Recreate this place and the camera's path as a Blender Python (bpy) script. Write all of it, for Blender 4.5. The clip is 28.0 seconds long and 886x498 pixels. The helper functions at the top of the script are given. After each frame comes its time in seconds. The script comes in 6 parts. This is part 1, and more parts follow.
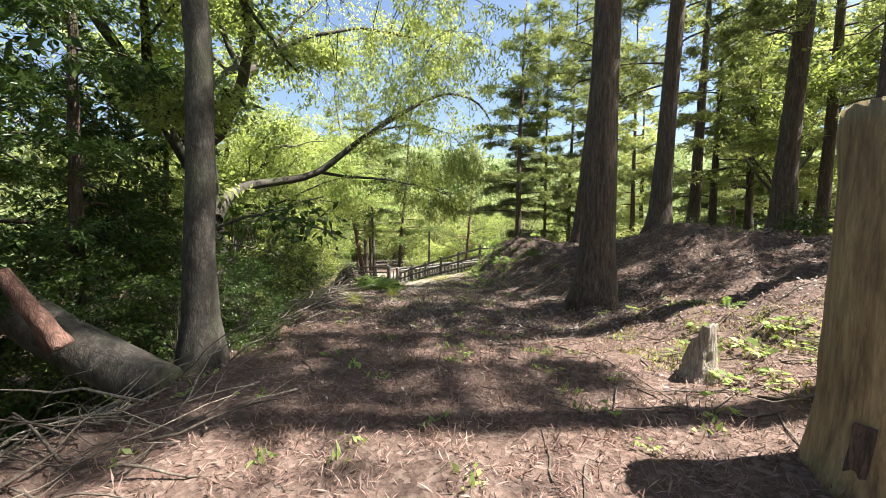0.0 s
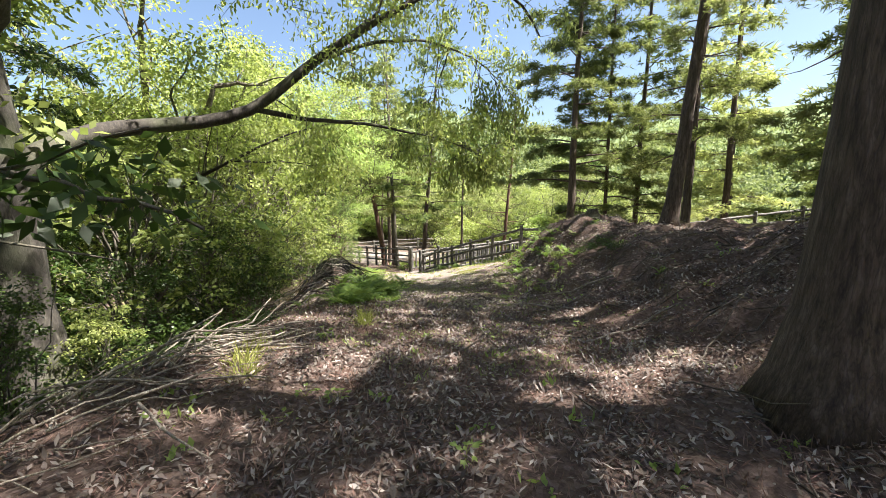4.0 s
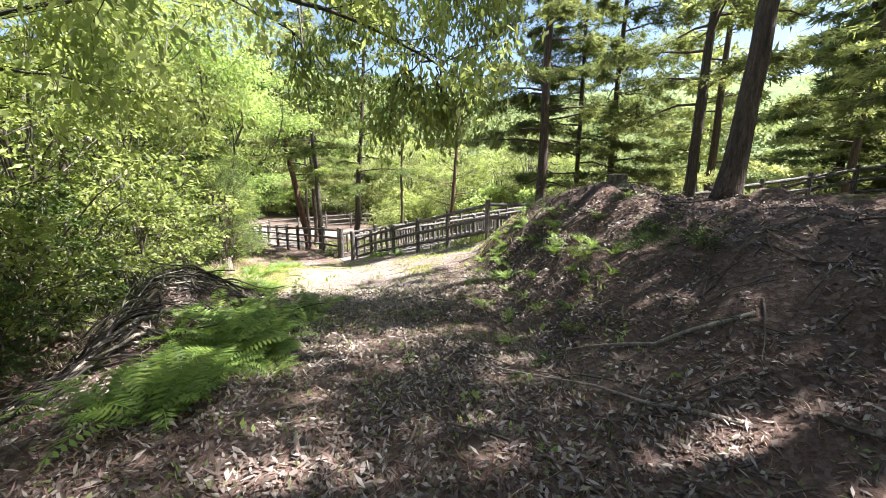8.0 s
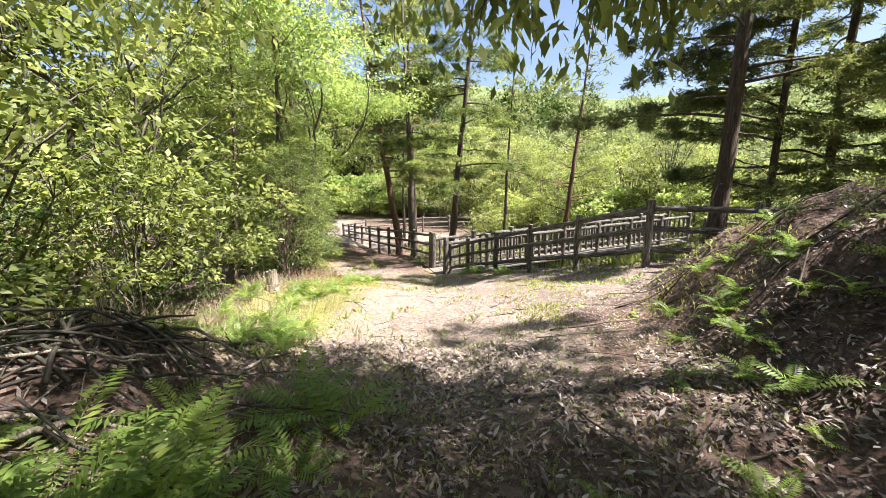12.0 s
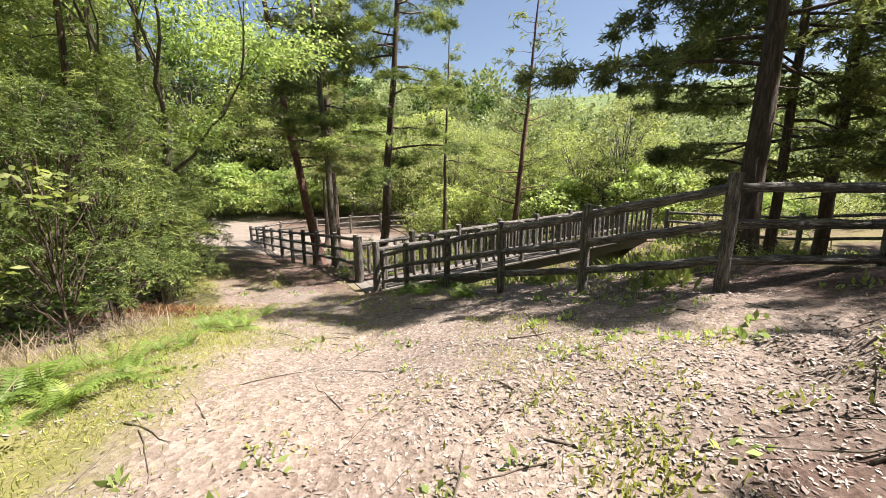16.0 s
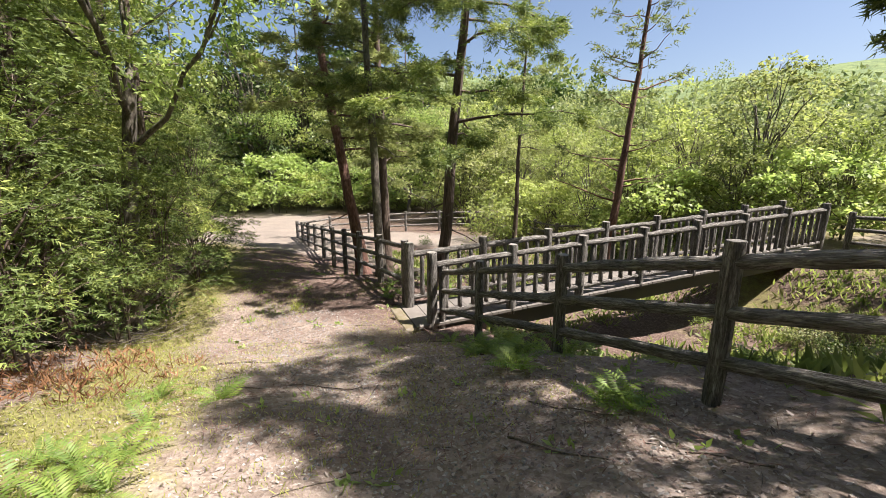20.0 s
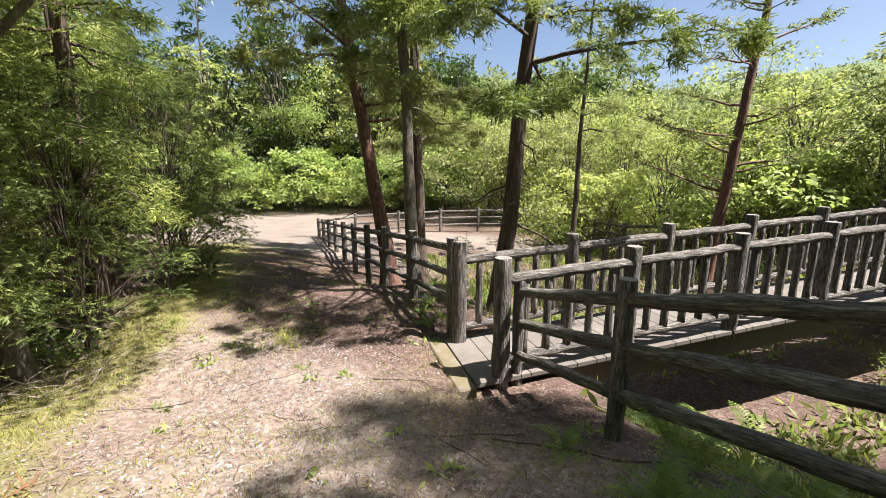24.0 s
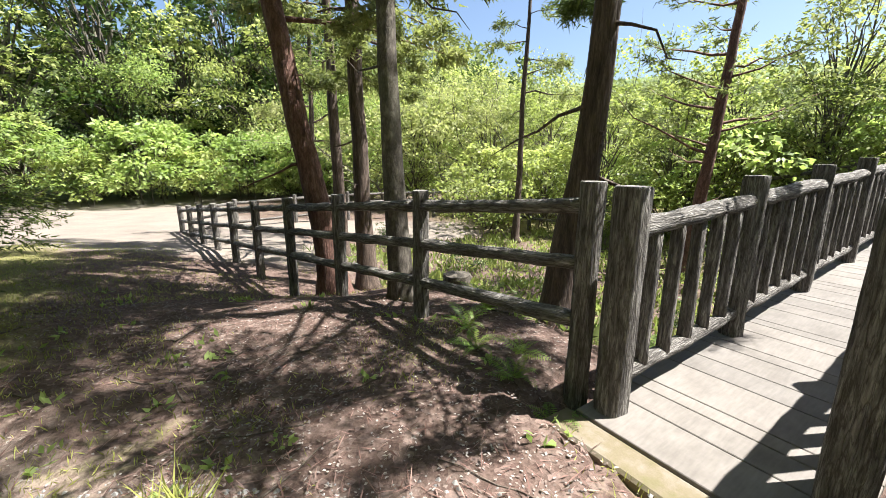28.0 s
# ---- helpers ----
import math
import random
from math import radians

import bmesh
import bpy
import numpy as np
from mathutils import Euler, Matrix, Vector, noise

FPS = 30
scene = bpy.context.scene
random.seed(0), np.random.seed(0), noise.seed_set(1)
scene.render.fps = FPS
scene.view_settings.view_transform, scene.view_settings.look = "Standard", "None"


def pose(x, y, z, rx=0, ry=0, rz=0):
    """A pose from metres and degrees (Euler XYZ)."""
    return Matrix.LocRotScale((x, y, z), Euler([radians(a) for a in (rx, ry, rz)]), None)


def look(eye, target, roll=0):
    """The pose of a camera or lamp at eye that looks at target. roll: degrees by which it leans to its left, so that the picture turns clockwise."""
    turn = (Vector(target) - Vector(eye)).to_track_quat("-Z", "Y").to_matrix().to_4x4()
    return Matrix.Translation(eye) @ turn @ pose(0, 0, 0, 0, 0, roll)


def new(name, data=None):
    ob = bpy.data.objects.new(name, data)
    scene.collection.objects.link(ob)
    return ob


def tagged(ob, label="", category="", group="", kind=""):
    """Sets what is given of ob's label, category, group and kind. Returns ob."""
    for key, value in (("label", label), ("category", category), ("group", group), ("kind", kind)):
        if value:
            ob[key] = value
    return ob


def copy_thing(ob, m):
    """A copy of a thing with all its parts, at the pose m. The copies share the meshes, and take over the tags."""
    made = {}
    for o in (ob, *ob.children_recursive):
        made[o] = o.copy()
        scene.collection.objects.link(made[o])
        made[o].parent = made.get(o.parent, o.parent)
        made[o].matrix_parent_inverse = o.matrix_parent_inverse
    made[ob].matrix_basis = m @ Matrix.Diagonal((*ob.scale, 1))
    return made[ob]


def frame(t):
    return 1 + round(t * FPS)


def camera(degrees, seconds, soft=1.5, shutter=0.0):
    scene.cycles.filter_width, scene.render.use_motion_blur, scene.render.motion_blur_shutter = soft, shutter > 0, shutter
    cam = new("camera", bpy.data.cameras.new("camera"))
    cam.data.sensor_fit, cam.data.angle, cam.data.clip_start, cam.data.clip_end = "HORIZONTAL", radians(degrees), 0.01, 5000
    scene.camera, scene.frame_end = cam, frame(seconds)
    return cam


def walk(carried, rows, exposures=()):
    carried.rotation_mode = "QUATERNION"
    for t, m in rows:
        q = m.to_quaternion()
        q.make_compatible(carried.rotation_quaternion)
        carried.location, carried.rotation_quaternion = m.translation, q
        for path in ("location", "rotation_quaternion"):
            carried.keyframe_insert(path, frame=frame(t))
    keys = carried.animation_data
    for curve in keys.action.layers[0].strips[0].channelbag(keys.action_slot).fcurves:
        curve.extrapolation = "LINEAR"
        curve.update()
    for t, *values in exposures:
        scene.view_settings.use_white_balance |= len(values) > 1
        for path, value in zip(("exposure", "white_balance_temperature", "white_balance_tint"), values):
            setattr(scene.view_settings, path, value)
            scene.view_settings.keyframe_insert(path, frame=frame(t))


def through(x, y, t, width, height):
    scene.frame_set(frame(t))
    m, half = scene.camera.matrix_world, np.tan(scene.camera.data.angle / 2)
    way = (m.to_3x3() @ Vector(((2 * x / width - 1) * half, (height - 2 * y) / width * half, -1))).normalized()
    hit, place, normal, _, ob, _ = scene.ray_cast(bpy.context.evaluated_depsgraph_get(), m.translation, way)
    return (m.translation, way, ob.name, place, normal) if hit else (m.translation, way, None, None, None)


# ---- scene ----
cam = camera(96.1, 28.0, 0.5)
PATH = [
    (0, (0.902, 2.203, 0.753), (0.811, 4.195, 0.604), 0.2),
    (0.5, (0.984, 2.748, 0.743), (1.115, 4.737, 0.581), -0.0),
    (1, (1.058, 3.276, 0.751), (1.361, 5.248, 0.61), -0.1),
    (1.5, (1.128, 3.771, 0.748), (1.38, 5.753, 0.667), -0.1),
    (2, (1.101, 4.255, 0.731), (1.21, 6.252, 0.7), -0.1),
    (2.5, (1.105, 4.713, 0.717), (1.088, 6.713, 0.731), 0.1),
    (3, (1.08, 5.222, 0.703), (0.967, 7.218, 0.714), 0.0),
    (3.5, (1.081, 5.766, 0.685), (0.88, 7.752, 0.55), 0.0),
    (5.5, (0.738, 7.853, 0.567), (0.288, 9.761, 0.169), -0.1),
    (6, (0.65, 8.246, 0.546), (0.188, 10.148, 0.133), 0.1),
    (6.5, (0.551, 8.657, 0.519), (0.114, 10.562, 0.095), 0.1),
    (7, (0.546, 9.12, 0.483), (0.171, 11.033, 0.034), 0.0),
    (7.5, (0.509, 9.549, 0.481), (0.247, 11.476, 0.014), 0.1),
    (8, (0.499, 9.965, 0.454), (0.526, 11.92, 0.038), -0.1),
    (8.5, (0.49, 10.344, 0.432), (0.752, 12.298, 0.097), -0.4),
    (9, (0.339, 10.755, 0.362), (0.575, 12.712, 0.023), -0.4),
    (9.5, (0.293, 11.117, 0.299), (0.342, 13.081, -0.076), -0.2),
    (10, (0.274, 11.49, 0.299), (0.187, 13.456, -0.057), 0.1),
    (10.5, (0.244, 11.854, 0.258), (0.115, 13.818, -0.094), 0.1),
    (11, (0.22, 12.231, 0.216), (-0.007, 14.185, -0.145), 0.2),
    (11.5, (0.116, 12.604, 0.132), (-0.259, 14.532, -0.245), 0.1),
    (12, (0.056, 12.988, 0.065), (-0.404, 14.894, -0.329), 0.1),
    (14.5, (-0.358, 14.772, -0.155), (-0.739, 16.69, -0.573), -0.2),
    (15, (-0.486, 15.14, -0.208), (-0.802, 17.072, -0.62), -0.2),
    (15.5, (-0.511, 15.569, -0.269), (-0.747, 17.511, -0.684), -0.2),
    (16, (-0.562, 16.029, -0.338), (-0.696, 17.983, -0.741), -0.2),
    (16.5, (-0.617, 16.455, -0.381), (-0.721, 18.407, -0.802), -0.2),
    (17, (-0.698, 16.854, -0.404), (-0.859, 18.794, -0.861), -0.2),
    (17.5, (-0.787, 17.249, -0.428), (-0.974, 19.182, -0.907), -0.1),
    (18, (-0.871, 17.564, -0.431), (-1.153, 19.488, -0.897), -0.2),
    (18.5, (-0.999, 17.929, -0.445), (-1.393, 19.844, -0.867), 0.2),
    (19, (-1.074, 18.365, -0.512), (-1.5, 20.275, -0.923), 0.2),
    (19.5, (-1.185, 18.787, -0.616), (-1.591, 20.699, -1.038), 0.2),
    (20, (-1.304, 19.158, -0.665), (-1.719, 21.069, -1.086), 0.0),
    (20.5, (-1.464, 19.511, -0.733), (-1.981, 21.398, -1.147), 0.3),
    (22.5, (-1.916, 20.867, -1.088), (-2.432, 22.757, -1.492), 0.2),
    (23, (-2.0, 21.15, -1.146), (-2.505, 23.039, -1.567), 0.0),
    (23.5, (-2.177, 21.354, -1.178), (-2.708, 23.236, -1.596), -0.1),
    (24, (-2.317, 21.577, -1.225), (-2.875, 23.455, -1.631), -0.1),
    (24.5, (-2.499, 21.822, -1.275), (-3.173, 23.66, -1.686), -0.1),
    (25, (-2.752, 22.109, -1.38), (-3.635, 23.85, -1.817), 0.1),
    (25.5, (-3.034, 22.367, -1.491), (-4.136, 23.952, -2.014), 0.2),
    (26, (-3.374, 22.624, -1.563), (-4.594, 24.107, -2.12), -0.4),
    (26.5, (-3.749, 23.002, -1.712), (-4.911, 24.541, -2.244), -0.1),
    (27, (-4.04, 23.335, -1.81), (-4.904, 25.063, -2.329), 0.0),
    (27.5, (-4.264, 23.678, -1.899), (-4.66, 25.579, -2.378), 0.2),
    (28, (-4.377, 24.004, -1.949), (-4.344, 25.955, -2.39), 0.2),
]
walk(cam, [(t, look(eye, target, roll)) for t, eye, target, roll in PATH], [(0, 2.22, 6350, 10), (3, 2.2, 6350, 10), (6, 2.42, 6050, 12), (9, 2.35, 6000, 14), (12, 2.1, 6350, 15), (14.5, 1.94, 6450, 14), (17, 1.58, 6400, 14), (20, 1.66, 6350, 15), (25, 1.8, 6250, 13), (28, 2.0, 6050, 10)])

# ---- light ----
SUN_AZ, SUN_EL = 4.0, 61.0          # degrees from +x towards +y, and above the horizon
world = bpy.data.worlds.new("World")
scene.world = world
world.use_nodes = True
wn = world.node_tree
sky = wn.nodes.new("ShaderNodeTexSky")
sky.sky_type = 'NISHITA'
sky.sun_disc = False
sky.sun_elevation = radians(SUN_EL)
sky.sun_rotation = radians(90 - SUN_AZ)
sky.air_density, sky.dust_density, sky.ozone_density = 1.0, 1.7, 0.5
wn.nodes["Background"].inputs["Strength"].default_value = 0.05
wn.links.new(sky.outputs[0], wn.nodes["Background"].inputs["Color"])
sun = new("sun", bpy.data.lights.new("sun", 'SUN'))
sun.data.energy, sun.data.angle, sun.data.color = 5.0, radians(0.55), (1.0, 0.94, 0.83)
sd = Vector((math.cos(radians(SUN_EL)) * math.cos(radians(SUN_AZ)), math.cos(radians(SUN_EL)) * math.sin(radians(SUN_AZ)), math.sin(radians(SUN_EL))))
sun.matrix_world = look(sd * 60, (0, 0, 0))
scene.view_settings.exposure = 1.45



# ---- materials ----
def nodes_of(name):
    m = bpy.data.materials.new(name)
    m.use_nodes = True
    nt = m.node_tree
    return m, nt, nt.nodes["Principled BSDF"]


def node(nt, kind, **values):
    n = nt.nodes.new(kind)
    for k, v in values.items():
        n.inputs[k].default_value = v
    return n


def ramp(nt, fac, stops):
    r = nt.nodes.new("ShaderNodeValToRGB")
    e = r.color_ramp.elements
    while len(e) < len(stops):
        e.new(0.5)
    for el, (p, c) in zip(e, stops):
        el.position, el.color = p, (*c, 1)
    nt.links.new(fac, r.inputs[0])
    return r.outputs[0]


def coords(nt, scale=(1, 1, 1), space="Object"):
    tc = nt.nodes.new("ShaderNodeTexCoord")
    mp = nt.nodes.new("ShaderNodeMapping")
    mp.inputs["Scale"].default_value = scale
    nt.links.new(tc.outputs[space], mp.inputs[0])
    return mp.outputs[0]


def mixc(nt, fac, a, b, mode='MIX'):
    m = nt.nodes.new("ShaderNodeMix")
    m.data_type, m.blend_type = 'RGBA', mode
    for sock, v in ((m.inputs[0], fac), (m.inputs[6], a), (m.inputs[7], b)):
        if isinstance(v, (int, float)):
            sock.default_value = v
        elif isinstance(v, tuple):
            sock.default_value = (*v, 1)
        else:
            nt.links.new(v, sock)
    return m.outputs[2]


def bumped(nt, bsdf, height, strength, distance):
    b = node(nt, "ShaderNodeBump", Strength=strength, Distance=distance)
    nt.links.new(height, b.inputs["Height"])
    nt.links.new(b.outputs[0], bsdf.inputs["Normal"])


def leaf_material(name, dark, mid, light, through=0.45, rough=0.5):
    """Leaves: reflect and let light through, with a tone of its own for every leaf and every plant."""
    m, nt, bsdf = nodes_of(name)
    geo = nt.nodes.new("ShaderNodeNewGeometry")
    info = nt.nodes.new("ShaderNodeObjectInfo")
    add = nt.nodes.new("ShaderNodeMath")
    add.operation = 'MULTIPLY_ADD'
    nt.links.new(geo.outputs["Random Per Island"], add.inputs[0])
    add.inputs[1].default_value = 0.34
    patch = node(nt, "ShaderNodeTexNoise", Scale=1.6, Detail=2.0)
    nt.links.new(coords(nt), patch.inputs["Vector"])
    stretch = nt.nodes.new("ShaderNodeMapRange")
    stretch.inputs[1].default_value, stretch.inputs[2].default_value = 0.35, 0.65
    stretch.inputs[3].default_value, stretch.inputs[4].default_value = 0.0, 0.44
    nt.links.new(patch.outputs[0], stretch.inputs[0])
    sc = nt.nodes.new("ShaderNodeMath")
    sc.operation = 'MULTIPLY'
    nt.links.new(info.outputs["Random"], sc.inputs[0])
    sc.inputs[1].default_value = 0.3
    both = nt.nodes.new("ShaderNodeMath")
    nt.links.new(sc.outputs[0], both.inputs[0])
    nt.links.new(stretch.outputs[0], both.inputs[1])
    nt.links.new(both.outputs[0], add.inputs[2])
    col = ramp(nt, add.outputs[0], [(0.0, dark), (0.5, mid), (1.0, light)])
    nt.links.new(col, bsdf.inputs["Base Color"])
    bsdf.inputs["Roughness"].default_value = rough
    bsdf.inputs["Specular IOR Level"].default_value = 0.35
    tr = nt.nodes.new("ShaderNodeBsdfTranslucent")
    warm = mixc(nt, 1.0, col, (1.08, 1.12, 0.78), 'MULTIPLY')
    nt.links.new(warm, tr.inputs["Color"])
    mx = nt.nodes.new("ShaderNodeMixShader")
    mx.inputs[0].default_value = through
    nt.links.new(bsdf.outputs[0], mx.inputs[1])
    nt.links.new(tr.outputs[0], mx.inputs[2])
    nt.links.new(mx.outputs[0], nt.nodes["Material Output"].inputs["Surface"])
    return m


def bark_material(name, dark, mid, light, along=(9, 9, 1.6), relief=0.03, moss=0.0, cracks=0.6):
    m, nt, bsdf = nodes_of(name)
    v = coords(nt, along)
    n1 = node(nt, "ShaderNodeTexNoise", Scale=2.6, Detail=8.0, Roughness=0.65)
    nt.links.new(v, n1.inputs["Vector"])
    vor = node(nt, "ShaderNodeTexVoronoi", Scale=3.0)
    vor.feature = 'DISTANCE_TO_EDGE'
    nt.links.new(v, vor.inputs["Vector"])
    col = ramp(nt, n1.outputs[0], [(0.3, dark), (0.5, mid), (0.72, light)])
    crack = ramp(nt, vor.outputs["Distance"], [(0.0, (0.35, 0.33, 0.32)), (0.16, (1, 1, 1))])
    warp = node(nt, "ShaderNodeTexNoise", Scale=3.0, Detail=4.0)
    nt.links.new(v, warp.inputs["Vector"])
    shift = nt.nodes.new("ShaderNodeVectorMath")
    shift.operation = 'MULTIPLY_ADD'
    nt.links.new(warp.outputs["Color"], shift.inputs[0])
    shift.inputs[1].default_value = (0.9, 0.9, 0.9)
    nt.links.new(v, shift.inputs[2])
    nt.links.new(shift.outputs[0], vor.inputs["Vector"])
    col = mixc(nt, cracks, col, crack, 'MULTIPLY')
    big = node(nt, "ShaderNodeTexNoise", Scale=1.1, Detail=3.0)
    nt.links.new(coords(nt), big.inputs["Vector"])
    if moss:
        msk = ramp(nt, big.outputs[0], [(0.5, (0, 0, 0)), (0.66, (moss, moss, moss))])
        col = mixc(nt, msk, col, (0.16, 0.19, 0.09))
    nt.links.new(col, bsdf.inputs["Base Color"])
    bsdf.inputs["Roughness"].default_value = 0.9
    h = mixc(nt, 0.5, n1.outputs[0], vor.outputs["Distance"])
    bumped(nt, bsdf, h, 0.9, relief)
    return m


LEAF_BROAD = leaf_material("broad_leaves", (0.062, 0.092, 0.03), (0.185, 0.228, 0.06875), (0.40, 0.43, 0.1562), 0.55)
# Evergreen dark; left of the path this colour also stands in for shade.
LEAF_DARK = leaf_material("dark_and_shade_toned_leaves", (0.025, 0.046, 0.014), (0.055, 0.092, 0.023), (0.12, 0.165, 0.036), 0.45, 0.4)
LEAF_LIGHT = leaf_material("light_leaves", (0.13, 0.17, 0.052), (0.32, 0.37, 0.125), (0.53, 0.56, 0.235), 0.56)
LEAF_FRESH = leaf_material("fresh_spring_leaves", (0.14, 0.205, 0.06325), (0.31, 0.40, 0.1323), (0.52, 0.60, 0.2472), 0.58)
LEAF_PALE = leaf_material("pale_valley_leaves", (0.14, 0.165, 0.065), (0.31, 0.335, 0.14), (0.52, 0.53, 0.28), 0.52, 0.7)
LEAF_OLIVE = leaf_material("olive_leaves", (0.11, 0.13, 0.06), (0.26, 0.285, 0.138), (0.45, 0.46, 0.276), 0.5)
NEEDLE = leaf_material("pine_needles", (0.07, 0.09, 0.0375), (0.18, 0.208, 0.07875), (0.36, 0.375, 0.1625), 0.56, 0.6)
# Lighter copy of NEEDLE, with sunlight put into its colour.
NEEDLE_SUN = leaf_material("sunlit_pine_needles", (0.145, 0.175, 0.075), (0.31, 0.34, 0.14), (0.50, 0.51, 0.25), 0.62, 0.6)
CEDAR = leaf_material("cedar_sprays", (0.036, 0.058, 0.02), (0.14, 0.19, 0.052), (0.46, 0.50, 0.145), 0.36, 0.6)
FERN_MAT = leaf_material("fern_fronds", (0.075, 0.135, 0.035), (0.18, 0.265, 0.06), (0.38, 0.44, 0.105), 0.5)
GRASS_MAT = leaf_material("grass_blades", (0.17, 0.19, 0.045), (0.30, 0.32, 0.08), (0.46, 0.45, 0.16), 0.45)
FAR_LEAF = leaf_material("far_leaves", (0.08, 0.108, 0.05), (0.19, 0.225, 0.1), (0.36, 0.39, 0.2), 0.42, 0.7)
DRY_GRASS = leaf_material("dry_grass_stalks", (0.21, 0.165, 0.115), (0.33, 0.27, 0.19), (0.48, 0.41, 0.31), 0.3, 0.8)
DEAD_SPRAY = leaf_material("dead_cedar_sprays", (0.10, 0.045, 0.025), (0.19, 0.09, 0.045), (0.30, 0.16, 0.08), 0.25, 0.8)
FALLEN_SPRAY = leaf_material("fallen_sprays", (0.085, 0.046, 0.036), (0.185, 0.112, 0.09), (0.36, 0.265, 0.228), 0.15, 0.85)
BARK_RED = bark_material("conifer_bark", (0.038, 0.026, 0.021), (0.098, 0.068, 0.053), (0.188, 0.143, 0.116), (10, 10, 1.2), 0.03)
BARK_PINK = bark_material("red_pine_bark", (0.060, 0.030, 0.022), (0.150, 0.075, 0.056), (0.247, 0.150, 0.120), (8, 8, 2.5), 0.025)
BARK_GREY = bark_material("grey_bark", (0.045, 0.038, 0.032), (0.112, 0.094, 0.075), (0.217, 0.195, 0.161), (7, 7, 3.0), 0.015, 0.35)
BARK_TWIG = bark_material("twig_bark", (0.053, 0.041, 0.034), (0.105, 0.083, 0.064), (0.180, 0.150, 0.120), (14, 14, 4), 0.004)
# Dark bark; on the oak bough its colour also stands in for backlit shade.
BARK_DARK = bark_material("dark_shade_toned_bark", (0.02, 0.016, 0.014), (0.046, 0.037, 0.031), (0.09, 0.077, 0.064), (12, 12, 4), 0.008, 0.2)
BARK_OAK = bark_material("mottled_oak_bark", (0.026, 0.021, 0.018), (0.058, 0.049, 0.041), (0.13, 0.116, 0.098), (6, 6, 2.5), 0.015, 0.3)
DEADWOOD = bark_material("dead_wood", (0.14, 0.11, 0.085), (0.30, 0.255, 0.205), (0.48, 0.435, 0.38), (18, 18, 1.5), 0.02)
SNAG = bark_material("weathered_yellow_wood", (0.10, 0.072, 0.042), (0.25, 0.185, 0.10), (0.40, 0.315, 0.185), (7, 7, 0.9), 0.02, 0.25, 0.3)
LOGCON = bark_material("mock_log_concrete", (0.05, 0.044, 0.04), (0.165, 0.15, 0.136), (0.44, 0.415, 0.385), (17, 17, 1.9), 0.05, 0.0, 0.9)
LOGCUT, nt, b = nodes_of("mock_log_cut_face")
nn = node(nt, "ShaderNodeTexNoise", Scale=9.0, Detail=6.0)
nt.links.new(coords(nt), nn.inputs["Vector"])
nt.links.new(ramp(nt, nn.outputs[0], [(0.3, (0.11, 0.099, 0.088)), (0.7, (0.24, 0.222, 0.2))]), b.inputs["Base Color"])
b.inputs["Roughness"].default_value = 0.85
bumped(nt, b, nn.outputs[0], 0.4, 0.01)

DECK, nt, b = nodes_of("weathered_deck_board")
v = coords(nt, (1, 1, 1))
n1 = node(nt, "ShaderNodeTexNoise", Scale=3.0, Detail=8.0, Roughness=0.7)
n2 = node(nt, "ShaderNodeTexNoise", Scale=60.0, Detail=3.0)
nt.links.new(v, n1.inputs["Vector"])
nt.links.new(coords(nt, (0.15, 1, 1)), n2.inputs["Vector"])
oi = nt.nodes.new("ShaderNodeObjectInfo")
c = ramp(nt, n1.outputs[0], [(0.3, (0.112, 0.098, 0.087)), (0.55, (0.155, 0.138, 0.125)), (0.75, (0.185, 0.167, 0.153))])
c = mixc(nt, 1.0, c, ramp(nt, oi.outputs["Random"], [(0.0, (0.84, 0.84, 0.84)), (1.0, (1.06, 1.05, 1.03))]), 'MULTIPLY')
c = mixc(nt, 0.25, c, n2.outputs[0], 'OVERLAY')
nt.links.new(c, b.inputs["Base Color"])
b.inputs["Roughness"].default_value = 0.8
bumped(nt, b, n2.outputs[0], 0.35, 0.004)

MOSSCON, nt, b = nodes_of("mossy_concrete")
n1 = node(nt, "ShaderNodeTexNoise", Scale=4.0, Detail=8.0, Roughness=0.7)
nt.links.new(coords(nt), n1.inputs["Vector"])
nt.links.new(ramp(nt, n1.outputs[0], [(0.35, (0.19, 0.165, 0.135)), (0.5, (0.145, 0.118, 0.075)), (0.68, (0.105, 0.095, 0.036))]), b.inputs["Base Color"])
b.inputs["Roughness"].default_value = 0.95
bumped(nt, b, n1.outputs[0], 0.6, 0.02)

STEEL, nt, b = nodes_of("painted_steel_beam")
b.inputs["Base Color"].default_value = (0.07, 0.06, 0.055, 1)
b.inputs["Roughness"].default_value = 0.6

LITTER, nt, b = nodes_of("dry_leaf_litter")
geo = nt.nodes.new("ShaderNodeNewGeometry")
nt.links.new(ramp(nt, geo.outputs["Random Per Island"], [(0.0, (0.055, 0.038, 0.031)), (0.35, (0.118, 0.085, 0.07)), (0.7, (0.21, 0.168, 0.146)), (1.0, (0.39, 0.345, 0.312))]), b.inputs["Base Color"])
b.inputs["Roughness"].default_value = 0.7

LITTER_PALE, nt, b = nodes_of("bleached_leaf_fragments")
geo = nt.nodes.new("ShaderNodeNewGeometry")
nt.links.new(ramp(nt, geo.outputs["Random Per Island"], [(0.0, (0.11, 0.077, 0.062)), (0.35, (0.19, 0.145, 0.122)), (0.6, (0.235, 0.215, 0.20)), (0.85, (0.29, 0.242, 0.212)), (1.0, (0.40, 0.36, 0.325))]), b.inputs["Base Color"])
b.inputs["Roughness"].default_value = 0.75

